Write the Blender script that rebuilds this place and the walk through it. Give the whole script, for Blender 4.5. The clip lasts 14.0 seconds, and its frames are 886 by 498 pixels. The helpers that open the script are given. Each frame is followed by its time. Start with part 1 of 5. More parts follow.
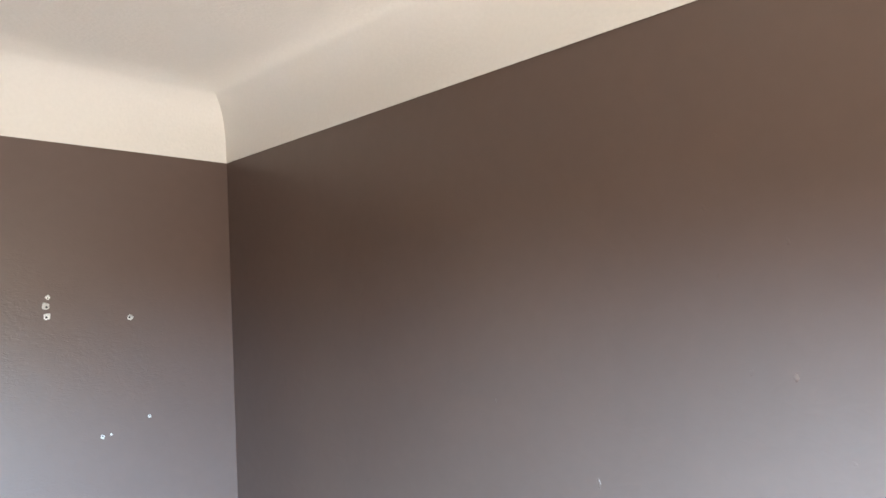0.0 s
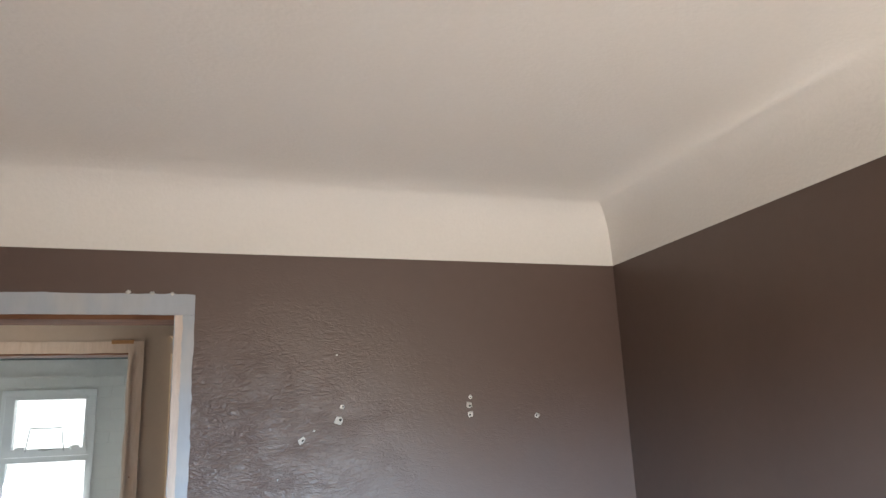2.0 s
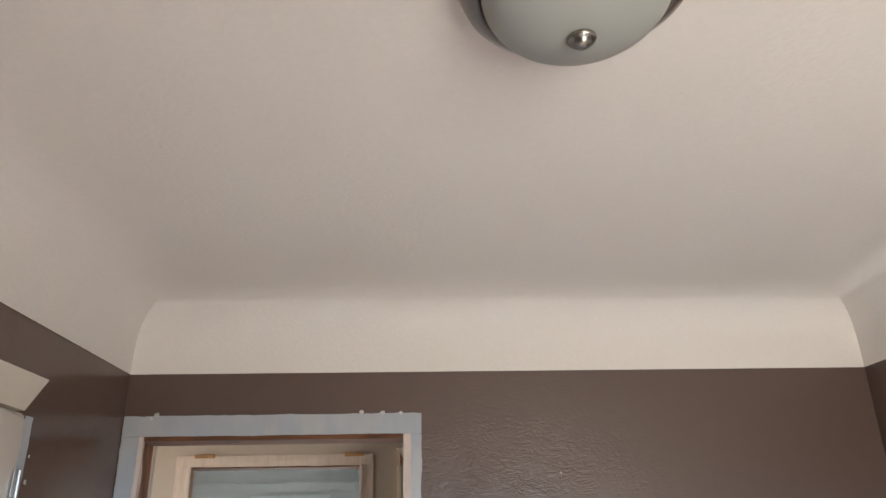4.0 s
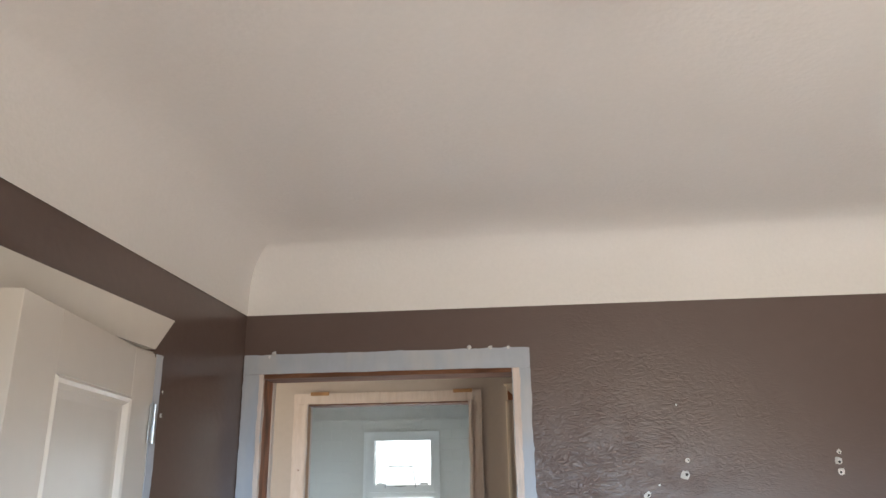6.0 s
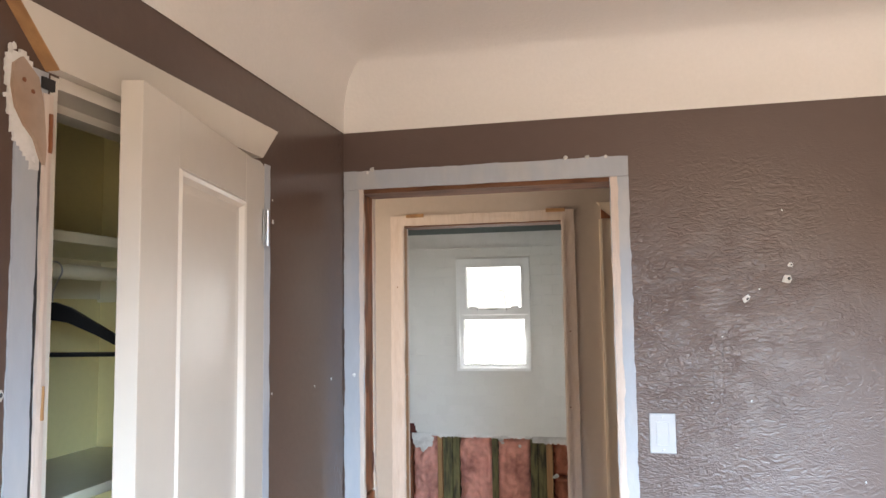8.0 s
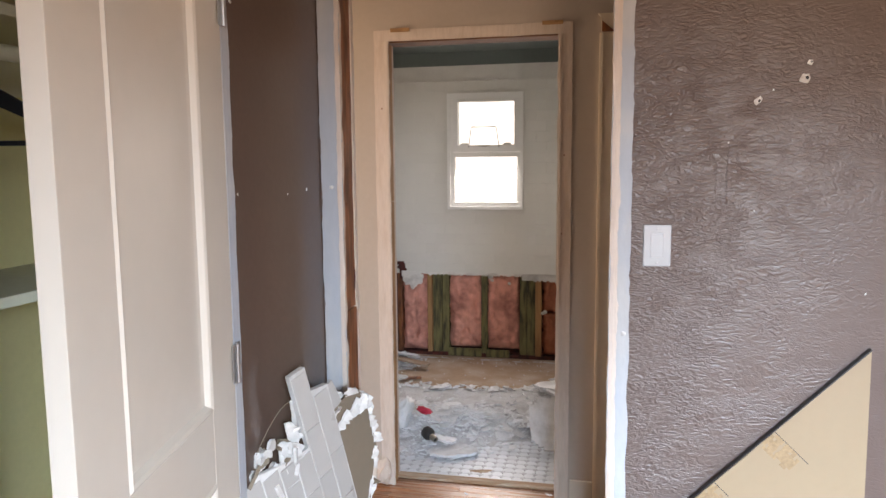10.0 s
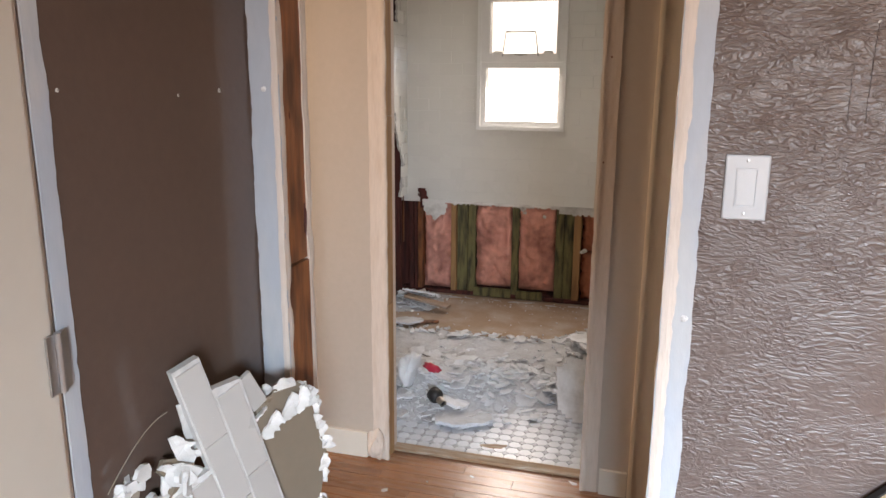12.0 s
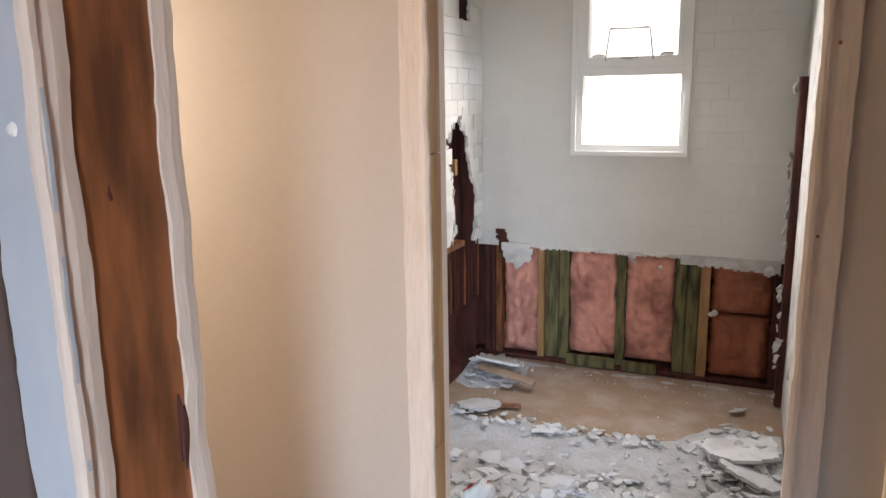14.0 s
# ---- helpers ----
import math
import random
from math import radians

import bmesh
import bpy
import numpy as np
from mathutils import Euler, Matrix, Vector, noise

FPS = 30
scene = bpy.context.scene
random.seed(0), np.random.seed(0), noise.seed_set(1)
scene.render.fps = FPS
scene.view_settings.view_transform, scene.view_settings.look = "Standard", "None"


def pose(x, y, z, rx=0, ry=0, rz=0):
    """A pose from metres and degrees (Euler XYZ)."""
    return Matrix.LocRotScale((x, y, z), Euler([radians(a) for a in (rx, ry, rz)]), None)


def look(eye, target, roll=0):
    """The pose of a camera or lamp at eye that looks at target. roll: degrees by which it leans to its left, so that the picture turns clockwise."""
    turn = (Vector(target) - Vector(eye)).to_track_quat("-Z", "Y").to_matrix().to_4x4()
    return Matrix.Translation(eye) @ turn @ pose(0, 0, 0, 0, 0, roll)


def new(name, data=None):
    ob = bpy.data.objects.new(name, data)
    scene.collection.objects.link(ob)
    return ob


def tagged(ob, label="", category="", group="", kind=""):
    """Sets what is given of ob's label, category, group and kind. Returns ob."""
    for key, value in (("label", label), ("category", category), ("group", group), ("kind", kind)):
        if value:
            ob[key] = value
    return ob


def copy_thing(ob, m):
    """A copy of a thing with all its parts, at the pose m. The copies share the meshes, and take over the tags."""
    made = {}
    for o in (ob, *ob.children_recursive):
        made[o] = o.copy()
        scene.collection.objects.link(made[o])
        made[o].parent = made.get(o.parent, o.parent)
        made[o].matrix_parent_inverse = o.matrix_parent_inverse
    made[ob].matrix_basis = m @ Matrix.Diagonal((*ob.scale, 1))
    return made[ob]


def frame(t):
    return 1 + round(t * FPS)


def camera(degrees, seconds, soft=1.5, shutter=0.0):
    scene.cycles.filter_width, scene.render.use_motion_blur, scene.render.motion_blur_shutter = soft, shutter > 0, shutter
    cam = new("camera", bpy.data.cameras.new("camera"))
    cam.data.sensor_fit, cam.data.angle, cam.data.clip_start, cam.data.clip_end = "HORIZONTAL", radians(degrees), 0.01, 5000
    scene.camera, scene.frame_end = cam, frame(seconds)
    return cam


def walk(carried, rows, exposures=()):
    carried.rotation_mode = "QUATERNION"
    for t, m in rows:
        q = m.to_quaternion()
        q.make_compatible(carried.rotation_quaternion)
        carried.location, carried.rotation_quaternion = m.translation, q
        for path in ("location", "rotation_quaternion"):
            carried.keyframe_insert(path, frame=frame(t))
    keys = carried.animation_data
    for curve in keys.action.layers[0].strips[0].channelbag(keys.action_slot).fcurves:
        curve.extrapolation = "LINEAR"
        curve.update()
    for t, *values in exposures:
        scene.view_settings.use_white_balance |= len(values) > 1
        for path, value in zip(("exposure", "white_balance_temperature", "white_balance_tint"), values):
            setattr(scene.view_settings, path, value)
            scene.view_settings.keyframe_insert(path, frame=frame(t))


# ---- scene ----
cam = camera(63.3, 14.0)
PATH = [
    (0, (0.425, 0.394, 1.638), (1.891, 1.744, 1.812), -3.4),
    (0.5, (0.417, 0.384, 1.639), (1.68, 1.919, 1.859), -3.0),
    (1, (0.401, 0.382, 1.644), (1.436, 2.071, 1.919), -2.8),
    (1.5, (0.339, 0.4, 1.635), (1.195, 2.172, 1.995), -2.8),
    (2, (0.324, 0.374, 1.663), (0.954, 2.212, 2.136), -2.5),
    (2.5, (0.319, 0.342, 1.692), (0.728, 2.191, 2.334), -2.3),
    (5, (0.271, 0.365, 1.72), (0.234, 2.221, 2.464), -1.1),
    (5.5, (0.269, 0.382, 1.71), (0.154, 2.263, 2.382), -1.1),
    (6, (0.267, 0.386, 1.704), (0.074, 2.287, 2.297), -0.8),
    (6.5, (0.255, 0.385, 1.692), (-0.012, 2.3, 2.204), -0.9),
    (7, (0.242, 0.388, 1.673), (-0.098, 2.316, 2.082), -0.8),
    (7.5, (0.231, 0.392, 1.645), (-0.168, 2.329, 1.941), -0.9),
    (8, (0.227, 0.399, 1.616), (-0.211, 2.343, 1.782), -0.8),
    (8.5, (0.222, 0.409, 1.585), (-0.229, 2.357, 1.629), -0.7),
    (9, (0.224, 0.426, 1.548), (-0.222, 2.375, 1.486), -0.7),
    (11.5, (0.214, 1.023, 1.418), (-0.227, 2.929, 1.004), 0.6),
    (12, (0.213, 1.244, 1.421), (-0.329, 3.117, 0.976), 0.4),
    (12.5, (0.144, 1.508, 1.424), (-0.435, 3.372, 0.989), -0.7),
    (13, (0.111, 1.775, 1.409), (-0.529, 3.62, 0.973), -0.9),
    (13.5, (0.063, 2.028, 1.418), (-0.657, 3.843, 0.987), -0.7),
    (14, (-0.055, 2.221, 1.427), (-0.827, 4.02, 1.02), -0.9),
]

EXPOSURES = [(0, 0.64, 5900, 2), (1, 0.38, 6000, 3), (2.5, 0.1, 5950, 4), (5, 0.2, 5850, 3), (7.5, 0.26, 6250, 6), (8, 0.34, 6700, 11), (8.5, 0.26, 7200, 16), (9, 0.08, 7550, 19), (11.5, -0.18, 7700, 17), (12.5, -0.04, 8300, 20), (13, 0.06, 8600, 20), (13.5, 0.2, 7700, 16), (14, 0.16, 7050, 15)]
walk(cam, [(t, look(eye, target, roll)) for t, eye, target, roll in PATH], EXPOSURES)

# ---- world, sun, daylight ----
world = bpy.data.worlds.new("world")
scene.world = world
world.use_nodes = True
wn = world.node_tree.nodes
sky = wn.new("ShaderNodeTexSky")
sky.sky_type, sky.sun_disc = 'NISHITA', False
sky.sun_elevation, sky.sun_rotation = radians(47), radians(190)
wn["Background"].inputs[1].default_value = 0.10
world.node_tree.links.new(sky.outputs[0], wn["Background"].inputs[0])
sun_data = bpy.data.lights.new("sun", 'SUN')
sun_data.energy, sun_data.angle, sun_data.color = 4.5, radians(0.5), (1.0, 0.9, 0.76)
sun = new("sun", sun_data)
sun.matrix_world = look((0, 0, 0), (0.12, 0.67, -0.73))


def window_lamp(name, place, target, w, h, energy, colour, spread=180):
    d = bpy.data.lights.new(name, 'AREA')
    d.shape, d.size, d.size_y, d.energy, d.color, d.spread = 'RECTANGLE', w, h, energy, colour, radians(spread)
    ob = new(name, d)
    ob.matrix_world = look(place, target)
    return ob


window_lamp("sky_light_bedroom_window_left", (0.7, -0.73, 1.76), (1.01, -0.03, 1.12), 0.58, 0.42, 124, (0.48, 0.72, 1.0), 80)
window_lamp("sky_light_bedroom_window_right", (1.25, -0.73, 1.76), (0.92, -0.03, 1.13), 0.58, 0.42, 94, (0.50, 0.73, 1.0), 84)
window_lamp("ground_light_bedroom_window", (1.17, -0.76, 1.35), (1.17, 0.14, 1.75), 0.84, 1.2, 27, (1.0, 0.86, 0.72), 130)
window_lamp("sky_light_bath_window", (-0.62, 5.86, 1.55), (-0.5, 4.0, 0.6), 0.44, 0.72, 18.5, (0.955, 0.97, 0.985), 165)
# Added warm lamp at the unseen hall end, where no window is known.
window_lamp("warm_light_hall_west_end", (-2.42, 3.14, 1.5), (0, 3.35, 1.2), 0.6, 1.0, 30, (1.0, 0.88, 0.72), 170)


# ---- materials ----
def material(name, colour, rough=0.6, metal=0.0, var=0.12, scale=4.0, fine=60.0, bump=0.15, dist=0.002, second=None, mix=0.5, stretch=(1, 1, 1),
             random_value=0.0, coat=0.0, mask=(0.45, 0.65)):
    """A surface with broad and fine variation, an optional second colour in patches, and a fine relief."""
    m = bpy.data.materials.new(name)
    m.use_nodes = True
    n, ln = m.node_tree.nodes, m.node_tree.links
    b = n["Principled BSDF"]
    tc, mp = n.new("ShaderNodeTexCoord"), n.new("ShaderNodeMapping")
    mp.inputs["Scale"].default_value = stretch
    ln.new(tc.outputs["Object"], mp.inputs[0])
    big, small = n.new("ShaderNodeTexNoise"), n.new("ShaderNodeTexNoise")
    for tex, sc, det in ((big, scale, 4), (small, fine, 5)):
        tex.inputs["Scale"].default_value, tex.inputs["Detail"].default_value = sc, det
        ln.new(mp.outputs[0], tex.inputs["Vector"])
    base = n.new("ShaderNodeMix")
    base.data_type = 'RGBA'
    base.inputs[6].default_value = (*colour, 1)
    base.inputs[7].default_value = (*(second or [c * 0.7 for c in colour]), 1)
    ramp = n.new("ShaderNodeMapRange")
    ramp.inputs[1].default_value, ramp.inputs[2].default_value = mask
    ramp.inputs[4].default_value = mix if second else var * 2
    ln.new(big.outputs[0], ramp.inputs[0])
    ln.new(ramp.outputs[0], base.inputs[0])
    hsv = n.new("ShaderNodeHueSaturation")
    val = n.new("ShaderNodeMapRange")
    val.inputs[3].default_value, val.inputs[4].default_value = 1 - var, 1 + var
    ln.new(small.outputs[0], val.inputs[0])
    out = val.outputs[0]
    if random_value:
        oi, rr, mul = n.new("ShaderNodeObjectInfo"), n.new("ShaderNodeMapRange"), n.new("ShaderNodeMath")
        rr.inputs[3].default_value, rr.inputs[4].default_value = 1 - random_value, 1 + random_value
        mul.operation = 'MULTIPLY'
        ln.new(oi.outputs["Random"], rr.inputs[0])
        ln.new(rr.outputs[0], mul.inputs[0])
        ln.new(out, mul.inputs[1])
        out = mul.outputs[0]
    ln.new(out, hsv.inputs["Value"])
    ln.new(base.outputs[2], hsv.inputs["Color"])
    ln.new(hsv.outputs[0], b.inputs["Base Color"])
    rg = n.new("ShaderNodeMapRange")
    rg.inputs[3].default_value, rg.inputs[4].default_value = max(0.02, rough - 0.08), min(1, rough + 0.08)
    ln.new(big.outputs[0], rg.inputs[0])
    ln.new(rg.outputs[0], b.inputs["Roughness"])
    b.inputs["Metallic"].default_value = metal
    b.inputs["Coat Weight"].default_value = coat
    bp = n.new("ShaderNodeBump")
    bp.inputs["Strength"].default_value, bp.inputs["Distance"].default_value = bump, dist
    ln.new(small.outputs[0], bp.inputs["Height"])
    ln.new(bp.outputs[0], b.inputs["Normal"])
    return m


M_BROWN = material("brown_wall_paint", (0.104, 0.069, 0.055), 0.40, var=0.06, scale=2.2, fine=28, bump=0.10, dist=0.003)
M_TEXT = material("textured_brown_paint", (0.104, 0.069, 0.057), 0.34, var=0.06, scale=2.2, fine=28, bump=0.10, dist=0.003)


def wrinkle(m, ridge, reach, strength, rough, coarse=9, low=0.35, top=None):
    """Add trowelled wrinkles to a paint: patches of short sideways ridges that thin out along x past the doorway and up the wall."""
    n, ln = m.node_tree.nodes, m.node_tree.links
    tc, mp = n.new("ShaderNodeTexCoord"), n.new("ShaderNodeMapping")
    mp.inputs["Scale"].default_value = (0.75, 1.0, 1.7)
    ln.new(tc.outputs["Object"], mp.inputs[0])
    warp, fine, patch = n.new("ShaderNodeTexNoise"), n.new("ShaderNodeTexNoise"), n.new("ShaderNodeTexNoise")
    warp.inputs["Scale"].default_value, fine.inputs["Scale"].default_value, patch.inputs["Scale"].default_value = 6, ridge, coarse
    fine.inputs["Detail"].default_value, fine.inputs["Distortion"].default_value, patch.inputs["Detail"].default_value = 2.0, 0.4, 6
    mixv = n.new("ShaderNodeMix")
    mixv.data_type, mixv.inputs[0].default_value = 'VECTOR', 0.085
    ln.new(mp.outputs[0], warp.inputs["Vector"])
    ln.new(mp.outputs[0], mixv.inputs[4])
    ln.new(warp.outputs["Color"], mixv.inputs[5])
    ln.new(mixv.outputs[1], fine.inputs["Vector"])
    ln.new(tc.outputs["Object"], patch.inputs["Vector"])
    sep, fade, pm, mul = n.new("ShaderNodeSeparateXYZ"), n.new("ShaderNodeMapRange"), n.new("ShaderNodeMapRange"), n.new("ShaderNodeMath")
    ln.new(tc.outputs["Object"], sep.inputs[0])
    fade.inputs[1].default_value, fade.inputs[2].default_value, fade.inputs[3].default_value, fade.inputs[4].default_value = reach[0], reach[1], 1.0, 0.12
    pm.inputs[1].default_value, pm.inputs[2].default_value, pm.inputs[3].default_value = 0.36, 0.64, low
    ln.new(sep.outputs[0], fade.inputs[0])
    ln.new(patch.outputs[0], pm.inputs[0])
    mul.operation = 'MULTIPLY'
    ln.new(fade.outputs[0], mul.inputs[0])
    ln.new(pm.outputs[0], mul.inputs[1])
    if top:
        high, worn = n.new("ShaderNodeMapRange"), n.new("ShaderNodeMath")
        high.inputs[1].default_value, high.inputs[2].default_value, high.inputs[3].default_value, high.inputs[4].default_value = top[0], top[1], 1.0, 0.12
        worn.operation = 'MULTIPLY'
        ln.new(sep.outputs[2], high.inputs[0])
        ln.new(mul.outputs[0], worn.inputs[0])
        ln.new(high.outputs[0], worn.inputs[1])
        mul = worn
    hgt = n.new("ShaderNodeMath")
    hgt.operation = 'MULTIPLY'
    mid, fold, sharp = n.new("ShaderNodeMath"), n.new("ShaderNodeMath"), n.new("ShaderNodeMapRange")
    mid.operation, mid.inputs[1].default_value, fold.operation = 'SUBTRACT', 0.5, 'ABSOLUTE'
    ln.new(fine.outputs[0], mid.inputs[0])
    ln.new(mid.outputs[0], fold.inputs[0])
    sharp.inputs[1].default_value, sharp.inputs[2].default_value, sharp.inputs[3].default_value, sharp.inputs[4].default_value = 0.0, 0.19, 1.0, 0.0
    ln.new(fold.outputs[0], sharp.inputs[0])
    ln.new(sharp.outputs[0], hgt.inputs[0])
    ln.new(mul.outputs[0], hgt.inputs[1])
    gloss = n.new("ShaderNodeMapRange")
    gloss.inputs[3].default_value, gloss.inputs[4].default_value = rough
    ln.new(mul.outputs[0], gloss.inputs[0])
    ln.new(gloss.outputs[0], n["Principled BSDF"].inputs["Roughness"])
    bp = n.new("ShaderNodeBump")
    bp.inputs["Strength"].default_value, bp.inputs["Distance"].default_value = strength, 0.005
    ln.new(hgt.outputs[0], bp.inputs["Height"])
    old = n["Bump"]
    ln.new(old.outputs[0], bp.inputs["Normal"])
    ln.new(bp.outputs[0], n["Principled BSDF"].inputs["Normal"])


wrinkle(M_TEXT, 66, (0.5, 1.05), 0.41, (0.40, 0.36), 12, 0.38, (1.72, 2.08))
M_WEST = material("glossy_brown_paint", (0.104, 0.069, 0.055), 0.15, var=0.06, scale=2.2, fine=45, bump=0.2, dist=0.004)
wrinkle(M_BROWN, 12, (8, 9), 0.05, (0.42, 0.35))
M_CEIL = material("ceiling_paint", (0.70, 0.665, 0.62), 0.75, var=0.04, scale=1.5, fine=90, bump=0.3, dist=0.004)
M_PRIMER = material("bare_plaster_band", (0.36, 0.385, 0.42), 0.6, var=0.07, scale=6, fine=30, bump=0.3, dist=0.003, second=(0.46, 0.44, 0.41), mix=0.5, stretch=(2, 2, 0.8))
M_CREAM = material("cream_bare_plaster", (0.58, 0.49, 0.42), 0.7, var=0.12, scale=8, fine=30, bump=0.4, dist=0.003, second=(0.46, 0.35, 0.26), mix=0.55, stretch=(5, 5, 0.8), mask=(0.48, 0.75))
M_HALL = material("beige_hall_paint", (0.44, 0.375, 0.315), 0.45, var=0.05, scale=1.8, fine=50, bump=0.2, dist=0.002)
M_WHITE = material("off_white_gloss_paint", (0.61, 0.56, 0.485), 0.22, var=0.03, scale=3, fine=25, bump=0.06, dist=0.001)
M_OLIVE = material("olive_closet_paint", (0.80, 0.71, 0.37), 0.55, var=0.05, scale=2, fine=50, bump=0.2, dist=0.002)
M_OLIVE_L = material("pale_olive_closet_paint", (0.82, 0.79, 0.60), 0.55, var=0.05, scale=2, fine=50, bump=0.15, dist=0.002)
M_DOOR = material("cream_gloss_door_paint", (0.77, 0.67, 0.53), 0.4, var=0.06, scale=3, fine=30, bump=0.15, dist=0.002, second=(0.62, 0.51, 0.39), mix=0.4, stretch=(5, 5, 0.7))
M_STUD = material("stained_brown_wood", (0.26, 0.092, 0.034), 0.45, var=0.35, scale=11, fine=26, bump=0.4, dist=0.003, second=(0.07, 0.024, 0.011), mix=0.85, stretch=(3, 3, 0.6), mask=(0.42, 0.66))
M_HEAD = material("dull_brown_head_wood", (0.16, 0.07, 0.032), 0.9, var=0.3, scale=9, fine=26, bump=0.4, dist=0.003, second=(0.07, 0.028, 0.013), mix=0.8, stretch=(0.6, 3, 3))
M_FLOOR = material("reddish_oak_floor", (0.245, 0.115, 0.058), 0.28, var=0.16, scale=5, fine=14, bump=0.08, dist=0.001, second=(0.15, 0.062, 0.03), mix=0.7, stretch=(0.6, 9, 9), random_value=0.22)
M_PLASTER = material("broken_white_plaster", (0.64, 0.63, 0.605), 0.85, var=0.12, scale=12, fine=70, bump=0.6, dist=0.004, second=(0.45, 0.435, 0.41), mix=0.8, random_value=0.2)
M_RUBBLE = material("dusty_white_rubble", (0.66, 0.67, 0.69), 0.85, var=0.12, scale=12, fine=70, bump=0.6, dist=0.004, second=(0.48, 0.48, 0.485), mix=0.7, random_value=0.22)
M_TILE = material("white_glazed_tile", (0.72, 0.715, 0.68), 0.13, var=0.015, scale=8, fine=12, bump=0.06, dist=0.002, random_value=0.015)
M_GROUT = material("pale_grout", (0.70, 0.69, 0.66), 0.85, var=0.08, scale=10, fine=80, bump=0.3)
M_SILL = material("dusty_worn_wood", (0.27, 0.17, 0.10), 0.7, var=0.25, scale=9, fine=40, bump=0.4, dist=0.003, second=(0.40, 0.35, 0.29), mix=0.7, stretch=(0.8, 4, 4))
M_BAG = material("thin_white_plastic", (0.60, 0.61, 0.62), 0.4, var=0.04, scale=6, fine=30, bump=0.2, dist=0.003)
M_SUB = material("brown_subfloor", (0.32, 0.22, 0.155), 0.8, var=0.12, scale=5, fine=60, bump=0.4, dist=0.003, second=(0.44, 0.375, 0.325), mix=0.6)
M_PINK = material("pink_fibreglass", (0.72, 0.34, 0.27), 0.95, var=0.22, scale=7, fine=22, bump=1.0, dist=0.014, second=(0.24, 0.085, 0.07), mix=0.9, mask=(0.44, 0.74))
M_ORANGE = material("kraft_faced_insulation", (0.40, 0.135, 0.075), 0.9, var=0.2, scale=7, fine=50, bump=0.8, dist=0.01, second=(0.22, 0.08, 0.05), mix=0.6)
M_GREEN = material("mouldy_green_stud", (0.17, 0.15, 0.062), 0.8, var=0.35, scale=7, fine=26, bump=0.5, dist=0.004, second=(0.045, 0.04, 0.024), mix=0.95, stretch=(4, 4, 0.7))
M_TAN = material("raw_pine_stud", (0.38, 0.21, 0.09), 0.75, var=0.2, scale=6, fine=24, bump=0.35, dist=0.003, second=(0.22, 0.11, 0.05), mix=0.7, stretch=(5, 5, 0.6))
M_DARKRED = material("dark_red_sheathing", (0.085, 0.018, 0.012), 0.8, var=0.3, scale=6, fine=30, bump=0.5, dist=0.004, second=(0.03, 0.01, 0.008), mix=0.9, stretch=(4, 4, 0.6))
M_TEAL = material("dark_grey_teal", (0.14, 0.17, 0.165), 0.7, var=0.05, scale=2, fine=60, bump=0.2)
M_NICKEL = material("brushed_nickel", (0.33, 0.31, 0.28), 0.32, metal=1.0, var=0.08, scale=20, fine=120, bump=0.05, dist=0.001)
M_STEEL = material("zinc_steel", (0.46, 0.46, 0.46), 0.36, metal=1.0, var=0.08, scale=20, fine=80, bump=0.05, dist=0.001)
M_OPAL = material("opal_glass", (0.33, 0.34, 0.315), 0.5, var=0.02, scale=3, fine=10, bump=0.02)
M_PLASTIC = material("white_plastic", (0.42, 0.43, 0.44), 0.35, var=0.02, scale=5, fine=30, bump=0.03, dist=0.001)
M_BLACK = material("black_plastic", (0.012, 0.012, 0.013), 0.45, var=0.1, scale=8, fine=40, bump=0.1)
M_BOARD = material("cream_laminate", (0.275, 0.195, 0.118), 0.5, var=0.04, scale=4, fine=40, bump=0.08)
M_CHIP = material("raw_chipboard", (0.30, 0.20, 0.11), 0.9, var=0.3, scale=40, fine=120, bump=0.6, dist=0.003)
M_KRAFT = material("grey_brown_board_paper", (0.19, 0.15, 0.108), 0.7, var=0.06, scale=4, fine=50, bump=0.12)
M_RED = material("red_plastic", (0.45, 0.02, 0.05), 0.45, var=0.1, bump=0.1)
M_FRAME = material("white_window_frame", (0.84, 0.85, 0.84), 0.35, var=0.03, scale=5, fine=30, bump=0.05)
M_GRAVEL = material("pale_concrete", (0.42, 0.38, 0.32), 0.9, var=0.1, scale=0.6, fine=8, bump=0.3)
M_HEDGE = material("far_foliage", (0.06, 0.085, 0.03), 0.9, var=0.4, scale=0.8, fine=5, bump=0.8, dist=0.1)
M_GREYTILE = material("grey_mosaic_dot", (0.37, 0.39, 0.42), 0.3, var=0.1, scale=20, fine=60, bump=0.1)

M_DUST = material("grey_plaster_dust", (0.49, 0.495, 0.51), 0.95, var=0.25, scale=9, fine=90, bump=0.9, dist=0.006, second=(0.39, 0.385, 0.385), mix=0.7)
M_GREYWHITE = material("grey_white_wall_tile", (0.40, 0.385, 0.36), 0.3, var=0.04, scale=8, fine=30, bump=0.08, random_value=0.05)
M_FLOORGROUT = material("grey_floor_grout", (0.50, 0.52, 0.55), 0.9, var=0.15, scale=9, fine=70, bump=0.3)
M_MOSAIC = material("white_mosaic_tile", (0.54, 0.57, 0.61), 0.3, var=0.1, scale=12, fine=60, bump=0.15, random_value=0.08)


